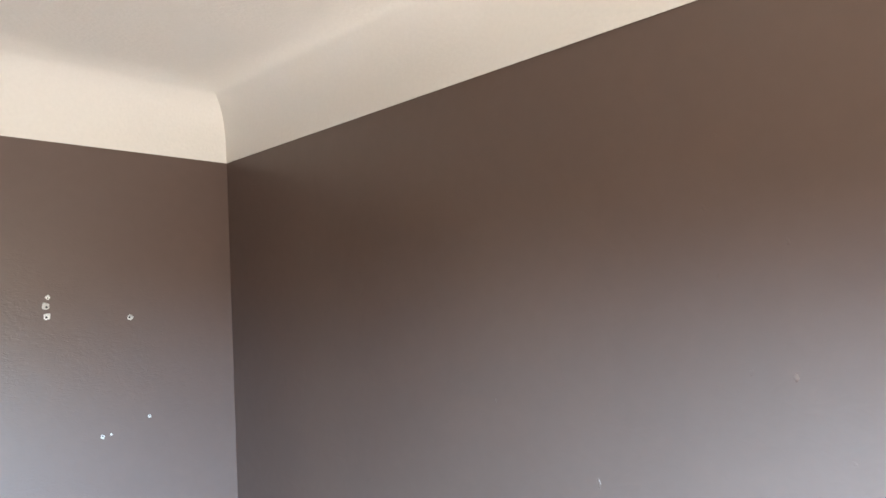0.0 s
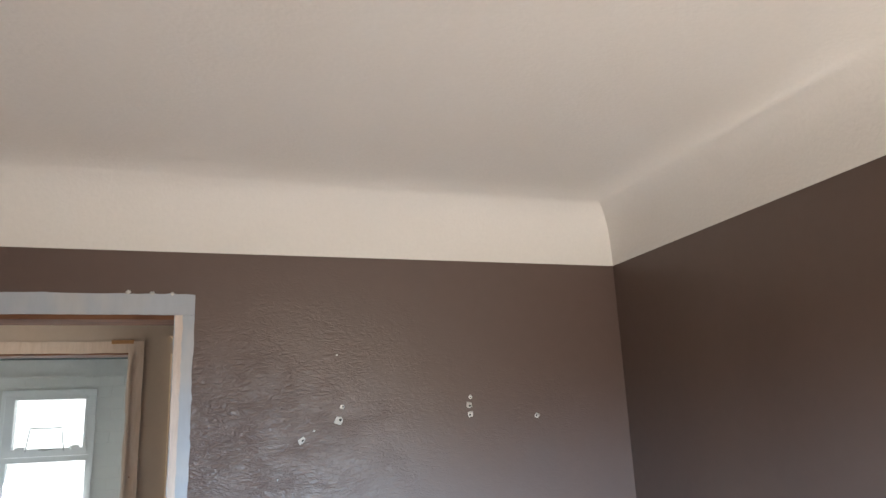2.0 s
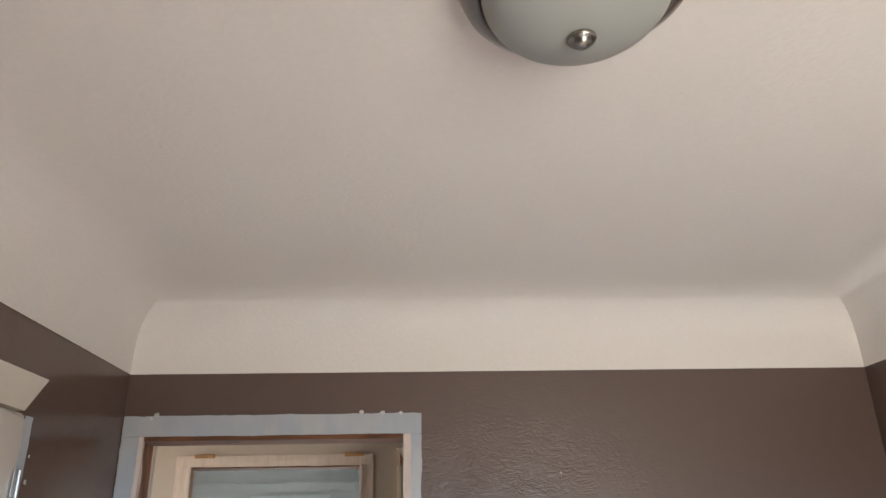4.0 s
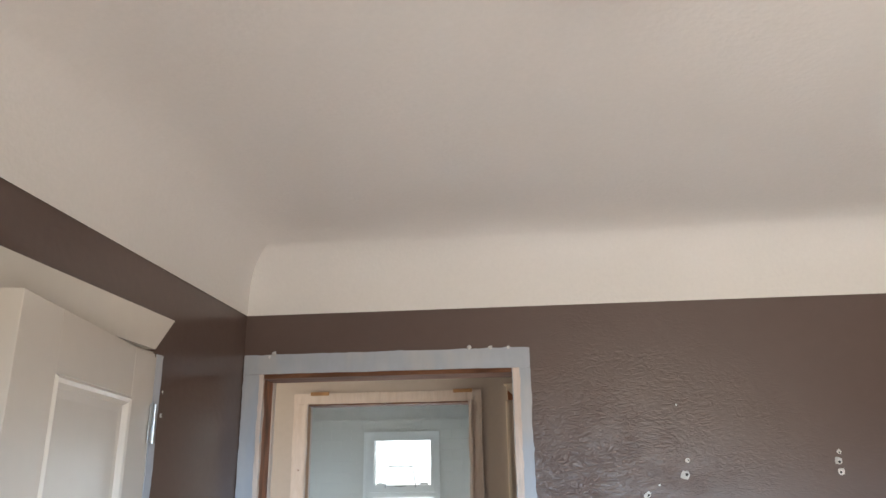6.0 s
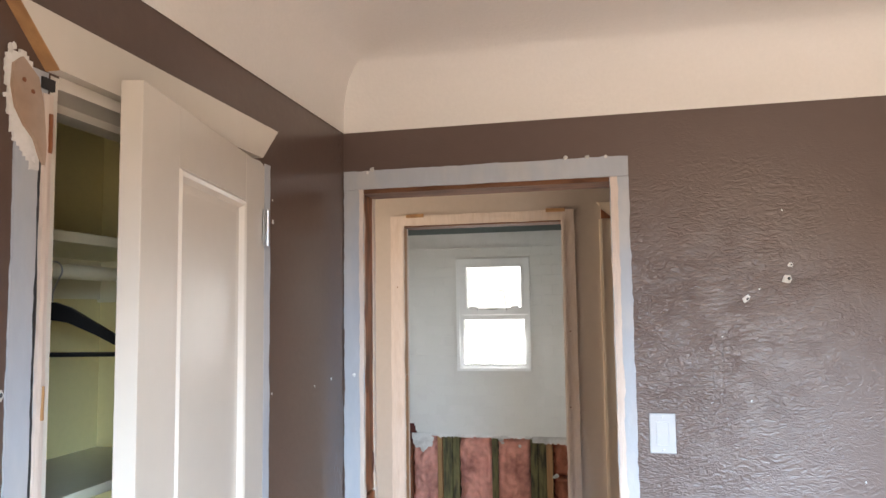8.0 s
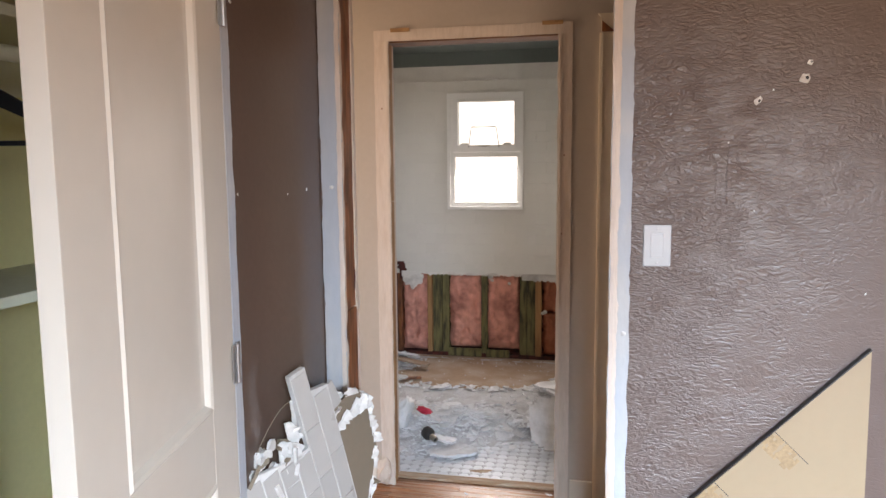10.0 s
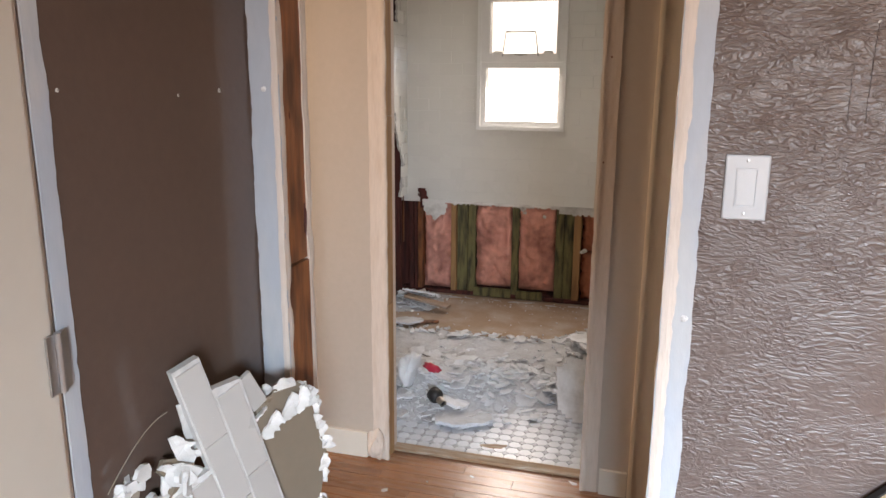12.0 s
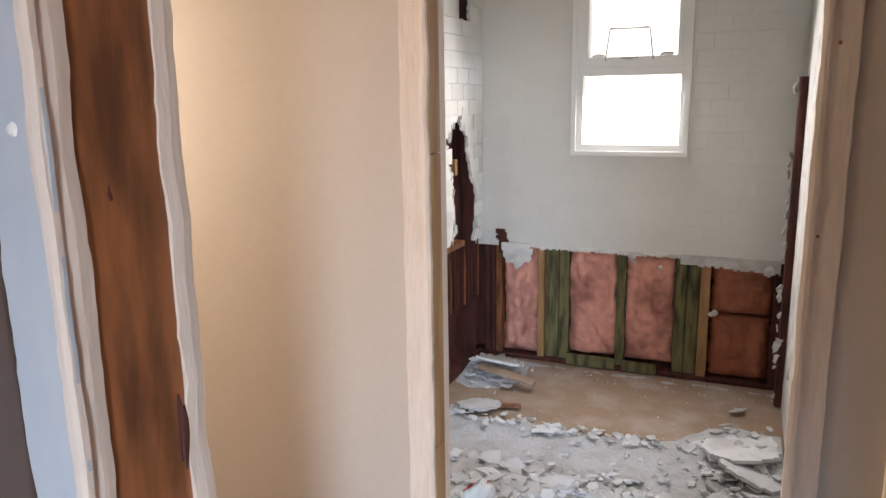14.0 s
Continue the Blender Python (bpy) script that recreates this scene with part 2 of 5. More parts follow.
# ---- mesh helpers ----
def part(name, bm, mat, parent=None, label="", m=None, smooth=False):
    """Link a bmesh as one mesh object."""
    me = bpy.data.meshes.new(name)
    bmesh.ops.recalc_face_normals(bm, faces=bm.faces)
    bm.to_mesh(me)
    bm.free()
    me.materials.append(mat)
    if smooth:
        me.shade_smooth()
    ob = new(name, me)
    if parent is not None:
        ob.parent = parent
    if m is not None:
        ob.matrix_basis = m
    if label:
        ob["label"] = label
    return ob


def empty(name, m=None):
    ob = new(name)
    ob.empty_display_size = 0.05
    if m is not None:
        ob.matrix_basis = m
    return ob


def add_box(bm, x0, x1, y0, y1, z0, z1, bevel=0.0, m=None):
    mat = Matrix.LocRotScale(((x0 + x1) / 2, (y0 + y1) / 2, (z0 + z1) / 2), None, (abs(x1 - x0), abs(y1 - y0), abs(z1 - z0)))
    made = bmesh.ops.create_cube(bm, size=1, matrix=(m @ mat) if m is not None else mat)["verts"]
    if bevel:
        edges = {e for v in made for e in v.link_edges}
        bmesh.ops.bevel(bm, geom=list(edges), offset=bevel, segments=2, affect='EDGES', profile=0.6)
    return bm


def box(x0, x1, y0, y1, z0, z1, bevel=0.0, m=None):
    return add_box(bmesh.new(), x0, x1, y0, y1, z0, z1, bevel, m)


def boxes(*rows):
    bm = bmesh.new()
    for r in rows:
        add_box(bm, *r)
    return bm


def add_prism(bm, pts, d, m=None):
    """A flat polygon in local x, z with its thickness along local y."""
    lo, hi = [bm.verts.new((x, 0, z)) for x, z in pts], [bm.verts.new((x, d, z)) for x, z in pts]
    bm.faces.new(lo), bm.faces.new(hi[::-1])
    for i in range(len(pts)):
        j = (i + 1) % len(pts)
        bm.faces.new((lo[j], lo[i], hi[i], hi[j]))
    if m is not None:
        bmesh.ops.transform(bm, matrix=m, verts=lo + hi)
    return bm


def prism(pts, d, m=None):
    return add_prism(bmesh.new(), pts, d, m)


def add_tube(bm, pts, r, sides=10):
    """A round bar along a line of points."""
    rings = []
    for i, p in enumerate(pts):
        p = Vector(p)
        a = Vector(pts[max(i - 1, 0)])
        b = Vector(pts[min(i + 1, len(pts) - 1)])
        q = (b - a).to_track_quat('Z', 'Y')
        rings.append([bm.verts.new(p + q @ Vector((r * math.cos(k * math.tau / sides), r * math.sin(k * math.tau / sides), 0))) for k in range(sides)])
    for a, b in zip(rings, rings[1:]):
        for k in range(sides):
            bm.faces.new((a[k], a[(k + 1) % sides], b[(k + 1) % sides], b[k]))
    bm.faces.new(rings[0][::-1]), bm.faces.new(rings[-1])
    return bm


def tube(pts, r, sides=10):
    return add_tube(bmesh.new(), pts, r, sides)


def lathe(profile, steps=48):
    """A turned body from (radius, z) pairs."""
    bm = bmesh.new()
    rings = [[bm.verts.new((r * math.cos(k * math.tau / steps), r * math.sin(k * math.tau / steps), z)) for k in range(steps)] for r, z in profile]
    for a, b in zip(rings, rings[1:]):
        for k in range(steps):
            bm.faces.new((a[k], a[(k + 1) % steps], b[(k + 1) % steps], b[k]))
    bm.faces.new(rings[0][::-1]), bm.faces.new(rings[-1])
    return bm


def band(length, v0, v1, thick, rough0, rough1, seed, m, step=0.012):
    """A strip with uneven long edges: local x along it, z across it, y its thickness."""
    bm = bmesh.new()
    n = max(2, int(length / step))
    rows = []
    for i in range(n + 1):
        u = length * i / n
        a = v0 + rough0 * (noise.noise((u * 9, seed, 0)) + 0.6 * noise.noise((u * 45, seed, 3)))
        b = v1 + rough1 * (noise.noise((u * 9, seed, 7)) + 0.6 * noise.noise((u * 45, seed, 9)))
        t = thick * (1 + 0.25 * noise.noise((u * 14, seed, 11)))
        rows.append([bm.verts.new(p) for p in ((u, 0, a), (u, t, a), (u, t * 1.1, (a + b) / 2), (u, t, b), (u, 0, b))])
    for p, q in zip(rows, rows[1:]):
        for k in range(5):
            bm.faces.new((p[k], p[(k + 1) % 5], q[(k + 1) % 5], q[k]))
    bm.faces.new(rows[0]), bm.faces.new(rows[-1][::-1])
    bmesh.ops.transform(bm, matrix=m, verts=bm.verts)
    return bm


def frame_axes(origin, ux, uy, uz):
    """The pose whose local axes point along ux, uy, uz."""
    return Matrix(((ux[0], uy[0], uz[0], origin[0]), (ux[1], uy[1], uz[1], origin[1]), (ux[2], uy[2], uz[2], origin[2]), (0, 0, 0, 1)))


def ragged_sheet(u0, u1, v0, v1, cell, thick, keep, m, seed=0):
    """A board in local x, z built of small cells, of which keep(u, v) says which are left; edges come out torn."""
    bm = bmesh.new()
    nu, nv = max(1, round((u1 - u0) / cell)), max(1, round((v1 - v0) / cell))
    grid = {}

    def vert(i, j):
        if (i, j) not in grid:
            u, v = u0 + (u1 - u0) * i / nu, v0 + (v1 - v0) * j / nv
            if 0 < i < nu and 0 < j < nv:
                u += cell * 0.45 * noise.noise((i * 1.7, j * 1.3, seed))
                v += cell * 0.45 * noise.noise((i * 1.1, j * 1.9, seed + 5))
            grid[i, j] = bm.verts.new((u, 0, v))
        return grid[i, j]
    for i in range(nu):
        for j in range(nv):
            if keep(u0 + (u1 - u0) * (i + 0.5) / nu, v0 + (v1 - v0) * (j + 0.5) / nv):
                bm.faces.new((vert(i, j), vert(i + 1, j), vert(i + 1, j + 1), vert(i, j + 1)))
    made = bmesh.ops.extrude_face_region(bm, geom=bm.faces[:])["geom"]
    bmesh.ops.translate(bm, vec=(0, thick, 0), verts=[g for g in made if isinstance(g, bmesh.types.BMVert)])
    bmesh.ops.transform(bm, matrix=m, verts=bm.verts)
    return bm


def structure(ob, label, category):
    return tagged(ob, label, category, kind="structure")


# ---- the plan ----
XW, XE, YN, YS = -0.60, 1.738, 2.60, -0.80       # bedroom walls
LINE, TOP = 2.195, 2.43                           # paint line, ceiling
DL, DR, DH = -0.535, 0.250, 2.005                 # bedroom doorway
YN2 = 2.74                                        # hall side of the doorway wall
YH, YH2 = 3.63, 3.75                              # wall between hall and bathroom
BL, BR, BH = -0.69, 0.045, 2.005                  # bathroom doorway
BXW, BXE, BYN = -1.39, 0.14, 5.90                 # bathroom walls
CL0, CL1, CLH = 1.325, 2.036, 1.985               # closet doorway along y

# outdoors, unseen: ground added to bounce warm light, hedge to cut low sky
ground = structure(part("ground", box(-60, 60, -60, 60, -0.6, -0.35), M_GRAVEL), "pale concrete ground, unseen, added to bounce warm light", "ground")
hedge_bm = bmesh.new()
for i in range(60):
    x = -30 + i
    add_box(hedge_bm, x, x + 1.0, -16 - 0.5 * noise.noise((i, 1, 2)), -14, -0.35, 1.9 + 0.7 * noise.noise((i * 0.4, 3, 1)))
structure(part("backdrop_trees", hedge_bm, M_HEDGE), "dark green distant hedge line, unseen, added to cut the low sky", "backdrop")

# bedroom shell
wall_north = structure(part("wall_north", boxes((XW - 0.12, DL - 0.02, YN, YN2, 0, 2.56), (DR + 0.02, XE + 0.12, YN, YN2, 0, 2.56), (DL - 0.02, DR + 0.02, YN, YN2, DH + 0.02, 2.56)), M_TEXT),
                       "dark brown textured bedroom wall with patched plaster", "wall")
wall_west = structure(part("wall_west", boxes((XW - 0.12, XW, YS - 0.12, CL0, 0, 2.56), (XW - 0.12, XW, CL1, YN, 0, 2.56), (XW - 0.12, XW, CL0, CL1, CLH, 2.56)), M_WEST),
                      "dark brown glossy bedroom wall with closet doorway", "wall")
wall_east = structure(part("wall_east", box(XE, XE + 0.12, YS - 0.12, YN, 0, 2.56), M_BROWN), "smooth dark brown bedroom wall", "wall")
WX0, WX1, WZ0, WZ1 = 0.36, 1.60, 0.70, 2.02
wall_south = structure(part("wall_south", boxes((XW, WX0, YS - 0.12, YS, 0, 2.56), (WX1, XE, YS - 0.12, YS, 0, 2.56), (WX0, WX1, YS - 0.12, YS, 0, WZ0), (WX0, WX1, YS - 0.12, YS, WZ1, 2.56)), M_BROWN),
                       "dark brown bedroom wall with the window", "wall")
window_1 = structure(empty("window_1"), "white framed bedroom window", "window")
part("window_frame", boxes((WX0, WX0 + 0.05, YS - 0.1, YS - 0.04, WZ0, WZ1), (WX1 - 0.05, WX1, YS - 0.1, YS - 0.04, WZ0, WZ1), (WX0 + 0.05, WX1 - 0.05, YS - 0.1, YS - 0.04, WZ0, WZ0 + 0.05),
                           (WX0 + 0.05, WX1 - 0.05, YS - 0.1, YS - 0.04, WZ1 - 0.05, WZ1), (0.96, 1.00, YS - 0.09, YS - 0.05, WZ0 + 0.05, WZ1 - 0.05)), M_FRAME, window_1)

# coved ceiling, one sheet with mitred corners
bm = bmesh.new()
R = TOP - LINE
rings = []
for k in range(13):
    a = radians(90 * k / 12)
    i, z = 0.003 + 0.165 * (1 - math.cos(a) ** 1.15) ** 1.5, LINE + R * math.sin(a) ** 0.9
    rings.append([bm.verts.new(p) for p in ((XW + i, YS + i, z), (XE - i, YS + i, z), (XE - i, YN - i, z), (XW + i, YN - i, z))])
for a, b in zip(rings, rings[1:]):
    for k in range(4):
        f = bm.faces.new((a[k], a[(k + 1) % 4], b[(k + 1) % 4], b[k]))
        f.smooth = True
i = 0.168 + 0.07
rings.append([bm.verts.new(p) for p in ((XW + i, YS + i, TOP + 0.0005), (XE - i, YS + i, TOP + 0.0005), (XE - i, YN - i, TOP + 0.0005), (XW + i, YN - i, TOP + 0.0005))])
for k in range(4):
    bm.faces.new((rings[-2][k], rings[-2][(k + 1) % 4], rings[-1][(k + 1) % 4], rings[-1][k]))
bm.faces.new(rings[-1])
ceiling = part("ceiling", bm, M_CEIL)
ceiling.data.polygons.foreach_set("use_smooth", [True] * len(ceiling.data.polygons))
ceiling.data.set_sharp_from_angle(angle=radians(38))
structure(ceiling, "cream painted plaster ceiling with coved edges", "ceiling")
structure(part("ceiling_roof", box(-3, 3, -1.5, 6.6, 2.57, 2.7), M_GROUT), "plain roof deck closing the house", "roof")

# hall shell
wall_hall = structure(empty("wall_hall"), "beige painted hall wall with the bathroom doorway", "wall")
for row in ((-2.5, BL - 0.03, YH, YH2, 0, 2.56), (BR + 0.02, 0.30, YH, YH2, 0, 2.56), (1.06, 1.7, YH, YH2, 0, 2.56), (0.30, 1.06, YH, YH2, 2.05, 2.56), (BL - 0.03, BR + 0.02, YH, YH2, BH + 0.02, 2.56)):
    part("wall_section", box(*row), M_HALL, wall_hall)
structure(part("wall_hall_south", boxes((-2.5, XW - 0.125, YN2 - 0.14, YN2, 0, 2.56)), M_HALL), "beige painted hall wall", "wall")
# Unseen end wall, its opening made up for the added hall lamp.
structure(part("wall_hall_west", boxes((-2.62, -2.5, YN2 - 0.14, 2.85, 0, 2.56), (-2.62, -2.5, 3.55, YH2, 0, 2.56), (-2.62, -2.5, 2.85, 3.55, 0, 1.0), (-2.62, -2.5, 2.85, 3.55, 2.0, 2.56)), M_HALL), "unseen beige hall end wall with an added opening", "wall")
structure(part("wall_hall_east", box(1.7, 1.82, YN2, YH2, 0, 2.56), M_HALL), "beige hall end wall", "wall")
structure(part("ceiling_hall", box(-2.5, 1.7, YN2, YH, 2.44, 2.5), M_HALL), "beige painted hall ceiling", "ceiling")

# bathroom shell
WINX0, WINX1, WINZ0, WINZ1 = -0.885, -0.360, 1.155, 1.965
structure(part("ceiling_bathroom", box(BXW - 0.1, BXE + 0.1, YH2, BYN + 0.1, 2.30, 2.36), M_TEAL), "dark grey green bathroom ceiling", "ceiling")
wall_bath_north = structure(part("wall_bath_north", boxes((BXW - 0.12, WINX0, BYN - 0.0020, BYN + 0.10, 0.64, 2.5), (WINX1, BXE + 0.12, BYN - 0.0020, BYN + 0.10, 0.64, 2.5),
                                                          (WINX0, WINX1, BYN - 0.0020, BYN + 0.10, 0.64, WINZ0), (WINX0, WINX1, BYN - 0.0020, BYN + 0.10, WINZ1, 2.5)), M_GROUT),
                            "white tiled bathroom wall torn open at the bottom", "wall")
structure(part("sheathing", box(BXW - 0.12, BXE + 0.12, BYN + 0.10, BYN + 0.14, -0.1, 0.64), M_DARKRED), "dark outer sheathing behind the studs", "wall")
structure(part("wall_bath_east", box(BXE + 0.01, BXE + 0.13, YH2, BYN + 0.1, 0, 2.5), M_GROUT), "white bathroom side wall", "wall")
structure(part("wall_bath_west", box(BXW - 0.20, BXW - 0.09, YH2, BYN + 0.1, -0.1, 2.5), M_DARKRED), "dark red boards behind the torn bathroom wall", "wall")

# floors
structure(part("floor", boxes((XW - 0.12, XE + 0.12, YS - 0.12, 2.6, -0.1, -0.012), (-1.42, XW - 0.12, 0.9, 2.46, -0.1, -0.012), (-2.6, XE + 0.12, 2.6, 3.73, -0.1, -0.012)), M_GROUT), "floor deck under the oak boards", "floor")
structure(part("floor_bathroom", box(BXW - 0.1, BXE + 0.1, 3.73, 5.12, -0.1, -0.004), M_FLOORGROUT), "dusty mosaic tiled bathroom floor", "floor")
structure(part("subfloor", box(BXW - 0.1, BXE + 0.1, 5.12, BYN + 0.1, -0.1, -0.006), M_SUB), "bare brown subfloor where the bathtub stood", "floor")
structure(part("floor_boards", boxes((XW, XE, YS, 2.3, -0.012, 0.0), (-1.30, XW, 1.0, 2.3, -0.012, 0.0)), M_FLOOR), "reddish oak floor boards", "floor")


def blob(r, flat, seed, steps=2):
    """A small uneven lump."""
    bm = bmesh.new()
    bmesh.ops.create_icosphere(bm, subdivisions=steps, radius=r)
    for v in bm.verts:
        k = 1 + 0.45 * noise.noise(v.co * (1.6 / r) + Vector((seed, seed * 0.7, 0)))
        v.co = Vector((v.co.x * k, v.co.y * k * flat, v.co.z * k))
    return bm


# ---- bedroom: doorway with its casing torn off ----
door_surround = structure(empty("door_trim_bedroom"), "bare grey plaster band round a doorway without casing", "door trim")
UP, EAST, OUT = (0, 0, 1), (1, 0, 0), (0, -1, 0)
part("side_band", band(DH, -0.062, 0.004, 0.004, 0.006, 0.003, 3, frame_axes((DL, YN, 0), UP, OUT, EAST)), M_PRIMER, door_surround)
part("side_band", band(DH, -0.002, 0.054, 0.004, 0.002, 0.005, 8, frame_axes((DR, YN, 0), UP, OUT, EAST)), M_PRIMER, door_surround)
part("inner_band", band(DH, 0.0, 0.021, 0.0065, 0.003, 0.006, 9, frame_axes((DR, YN, 0), UP, OUT, EAST)), M_CREAM, door_surround, "cream plaster strip along the opening")
part("inner_band", band(DH, -0.010, 0.004, 0.0062, 0.004, 0.003, 19, frame_axes((DL, YN, 0), UP, OUT, EAST)), M_CREAM, door_surround, "cream plaster strip along the opening")
part("head_band", band(DR + 0.054 - DL + 0.062, 0.001, 0.062, 0.005, 0.002, 0.004, 15, frame_axes((DL - 0.062, YN, DH), EAST, OUT, UP)), M_PRIMER, door_surround)
part("plaster_edge", band(DH, 0.0, 0.026, 0.019, 0.002, 0.004, 21, frame_axes((DL - 0.02, YN, 0), UP, EAST, (0, 1, 0))), M_CREAM, door_surround)
part("plaster_edge", band(DH, 0.0, 0.03, 0.019, 0.002, 0.004, 22, frame_axes((DR + 0.02, YN, 0), UP, (-1, 0, 0), (0, 1, 0))), M_CREAM, door_surround)
part("plaster_edge", band(DH, 0.117, 0.142, 0.017, 0.005, 0.003, 23, frame_axes((DL - 0.02, YN, 0), UP, EAST, (0, 1, 0))), M_CREAM, door_surround)
part("plaster_edge", band(DH, 0.117, 0.142, 0.017, 0.005, 0.003, 24, frame_axes((DR + 0.02, YN, 0), UP, (-1, 0, 0), (0, 1, 0))), M_CREAM, door_surround)
part("plaster_edge", band(DR - DL, 0.104, 0.142, 0.018, 0.004, 0.003, 25, frame_axes((DL, YN, DH + 0.02), EAST, (0, 0, -1), (0, 1, 0))), M_CREAM, door_surround)
part("plaster_edge", band(DR - DL, 0.0, 0.02, 0.016, 0.002, 0.003, 26, frame_axes((DL, YN, DH + 0.02), EAST, (0, 0, -1), (0, 1, 0))), M_PRIMER, door_surround)
part("jamb_stud", box(DL - 0.02, DL - 0.006, YN + 0.02, YN + 0.119, 1.03, DH + 0.019, 0.002), M_STUD, door_surround, "dark stained wooden stud, nail holes")
part("jamb_stud", box(DL - 0.02, DL - 0.001, YN + 0.02, YN + 0.117, 0.0, 1.026, 0.003), M_STUD, door_surround, "dark stained wooden stud, nail holes")
part("jamb_stud", box(DR + 0.006, DR + 0.02, YN + 0.02, YN + 0.119, 0.0, DH + 0.019, 0.002), M_STUD, door_surround, "dark stained wooden stud, nail holes")
part("head_jamb", box(DL - 0.006, DR + 0.006, YN + 0.0035, YN + 0.128, DH - 0.012, DH + 0.019, 0.002), M_HEAD, door_surround, "dark stained wooden head")
part("knot", blob(0.009, 0.7, 5), M_DARKRED, door_surround, "dark knot in the stud", m=pose(DL - 0.0085, YN + 0.056, 1.355) @ Matrix.Diagonal((0.35, 0.8, 1.2, 1)))
part("stripped_patch", blob(0.018, 0.7, 8, 3), M_DARKRED, door_surround, "dark bruise on the stud", m=pose(DL - 0.0065, YN + 0.112, 1.115) @ Matrix.Diagonal((0.18, 0.5, 2.2, 1)))


for i, (x, z, r) in enumerate(((-0.50, 2.069, 0.008), (0.12, 2.071, 0.007), (0.185, 2.069, 0.0065), (0.24, 2.068, 0.005), (-0.515, 2.06, 0.006), (-0.565, 1.41, 0.006), (0.29, 1.0, 0.007))):
    part("plaster_crumb", blob(r, 0.45, i), M_PLASTER, door_surround, m=pose(x, YN - 0.004, z))

# filled nail and anchor holes on the walls
anchor = tagged(part("wall_anchor_hole", blob(0.013, 0.2, 31), M_PLASTER), "white filled anchor hole in the brown wall", "wall hole", "filled wall holes")
anchor.matrix_basis = pose(0.730, YN - 0.001, 1.687)
part("drill_hole", blob(0.0045, 0.4, 3), M_BLACK, anchor, m=pose(0.003, -0.002, 0.001))
for i, (x, z, k) in enumerate(((0.740, 1.727, 0.55), (0.619, 1.633, 0.75), (1.153, 1.719, 0.8), (1.158, 1.744, 0.5), (1.155, 1.690, 0.75), (1.390, 1.678, 0.7), (1.444, 1.373, 0.42), (1.303, 1.333, 0.5), (1.328, 1.336, 0.28))):
    c = copy_thing(anchor, pose(x, YN - 0.001, z, 0, 40 * i, 0))
    c.scale = (k * (0.8 if i == 1 else 1), k, k * (1.35 if i == 1 else 1))
for i, (x, z) in enumerate(((0.725, 1.884), (0.655, 1.66), (0.62, 1.345), (0.90, 1.13), (0.55, 1.525))):
    copy_thing(anchor, pose(x, YN - 0.001, z)).scale = (0.22, 0.22, 0.22)
for i, (y, z, k) in enumerate(((1.248, 1.504, 0.7), (2.088, 1.844, 0.45), (2.085, 1.90, 0.25), (2.088, 1.41, 0.25), (2.488, 1.408, 0.35), (2.36, 1.40, 0.2), (2.06, 1.13, 0.3))):
    copy_thing(anchor, pose(XW + 0.001, y, z, 0, 0, 90)).scale = (k, k, k)

# paint drips and dents on the smooth wall
for i, (y, z, r) in enumerate(((0.937, 1.803, 0.007), (0.794, 1.723, 0.006), (0.704, 1.958, 0.004), (0.903, 1.933, 0.006), (0.803, 1.49, 0.008), (0.922, 1.672, 0.005), (0.726, 1.354, 0.005), (1.207, 1.269, 0.008), (0.877, 1.498, 0.006), (1.461, 1.425, 0.006), (0.86, 1.90, 0.004), (0.75, 1.60, 0.005))):
    part("paint_bump", blob(0.6 * r, 0.16, i + 80, 3), M_BROWN, wall_east, "painted-over lump in the plaster", m=pose(XE + 0.0002, y, z, 0, 35 - 25 * (i % 3), 90) @ Matrix.Diagonal((1, 1, 1.6 + 0.5 * (i % 2), 1)), smooth=True)

# light switch
switch = tagged(empty("light_switch", pose(0.374, YN, 1.249)), "white paddle light switch on the brown wall", "light switch")
bm = box(-0.0365, 0.0365, -0.006, 0.0, -0.057, 0.057, 0.003)
part("cover_plate", bm, M_PLASTIC, switch)
part("paddle_frame", boxes((-0.0175, -0.0155, -0.0085, -0.006, -0.034, 0.034), (0.0155, 0.0175, -0.0085, -0.006, -0.034, 0.034), (-0.0155, 0.0155, -0.0085, -0.006, 0.032, 0.034), (-0.0155, 0.0155, -0.0085, -0.006, -0.034, -0.032)), M_PLASTIC, switch)
part("paddle", prism([(-0.0085, -0.031), (-0.0068, 0.031), (-0.0055, 0.031), (-0.0055, -0.031)], 0.030, frame_axes((-0.015, 0, 0), (0, 1, 0), (1, 0, 0), (0, 0, 1))), M_PLASTIC, switch)
for z in (-0.047, 0.047):
    part("screw", lathe([(0.003, 0), (0.0028, 0.0012), (0.001, 0.0016)], 10), M_STEEL, switch, m=pose(0, -0.006, z, 90, 0, 0))

# flush ceiling lamp
lamp = tagged(empty("ceiling_lamp", pose(0.504, 1.107, TOP)), "flush ceiling lamp with opal glass dome and nickel rim", "ceiling lamp")
part("pan", lathe([(0.150, 0.0), (0.162, -0.004), (0.164, -0.012), (0.158, -0.026), (0.154, -0.036), (0.140, -0.045), (0.130, -0.045), (0.130, -0.012)], 64), M_NICKEL, lamp, smooth=True)
part("glass_dome", lathe([(0.128, -0.040)] + [(0.128 * math.cos(radians(a)), -0.040 - 0.076 * math.sin(radians(a))) for a in range(4, 88, 6)], 64), M_OPAL, lamp, "unlit frosted glass dome", smooth=True)
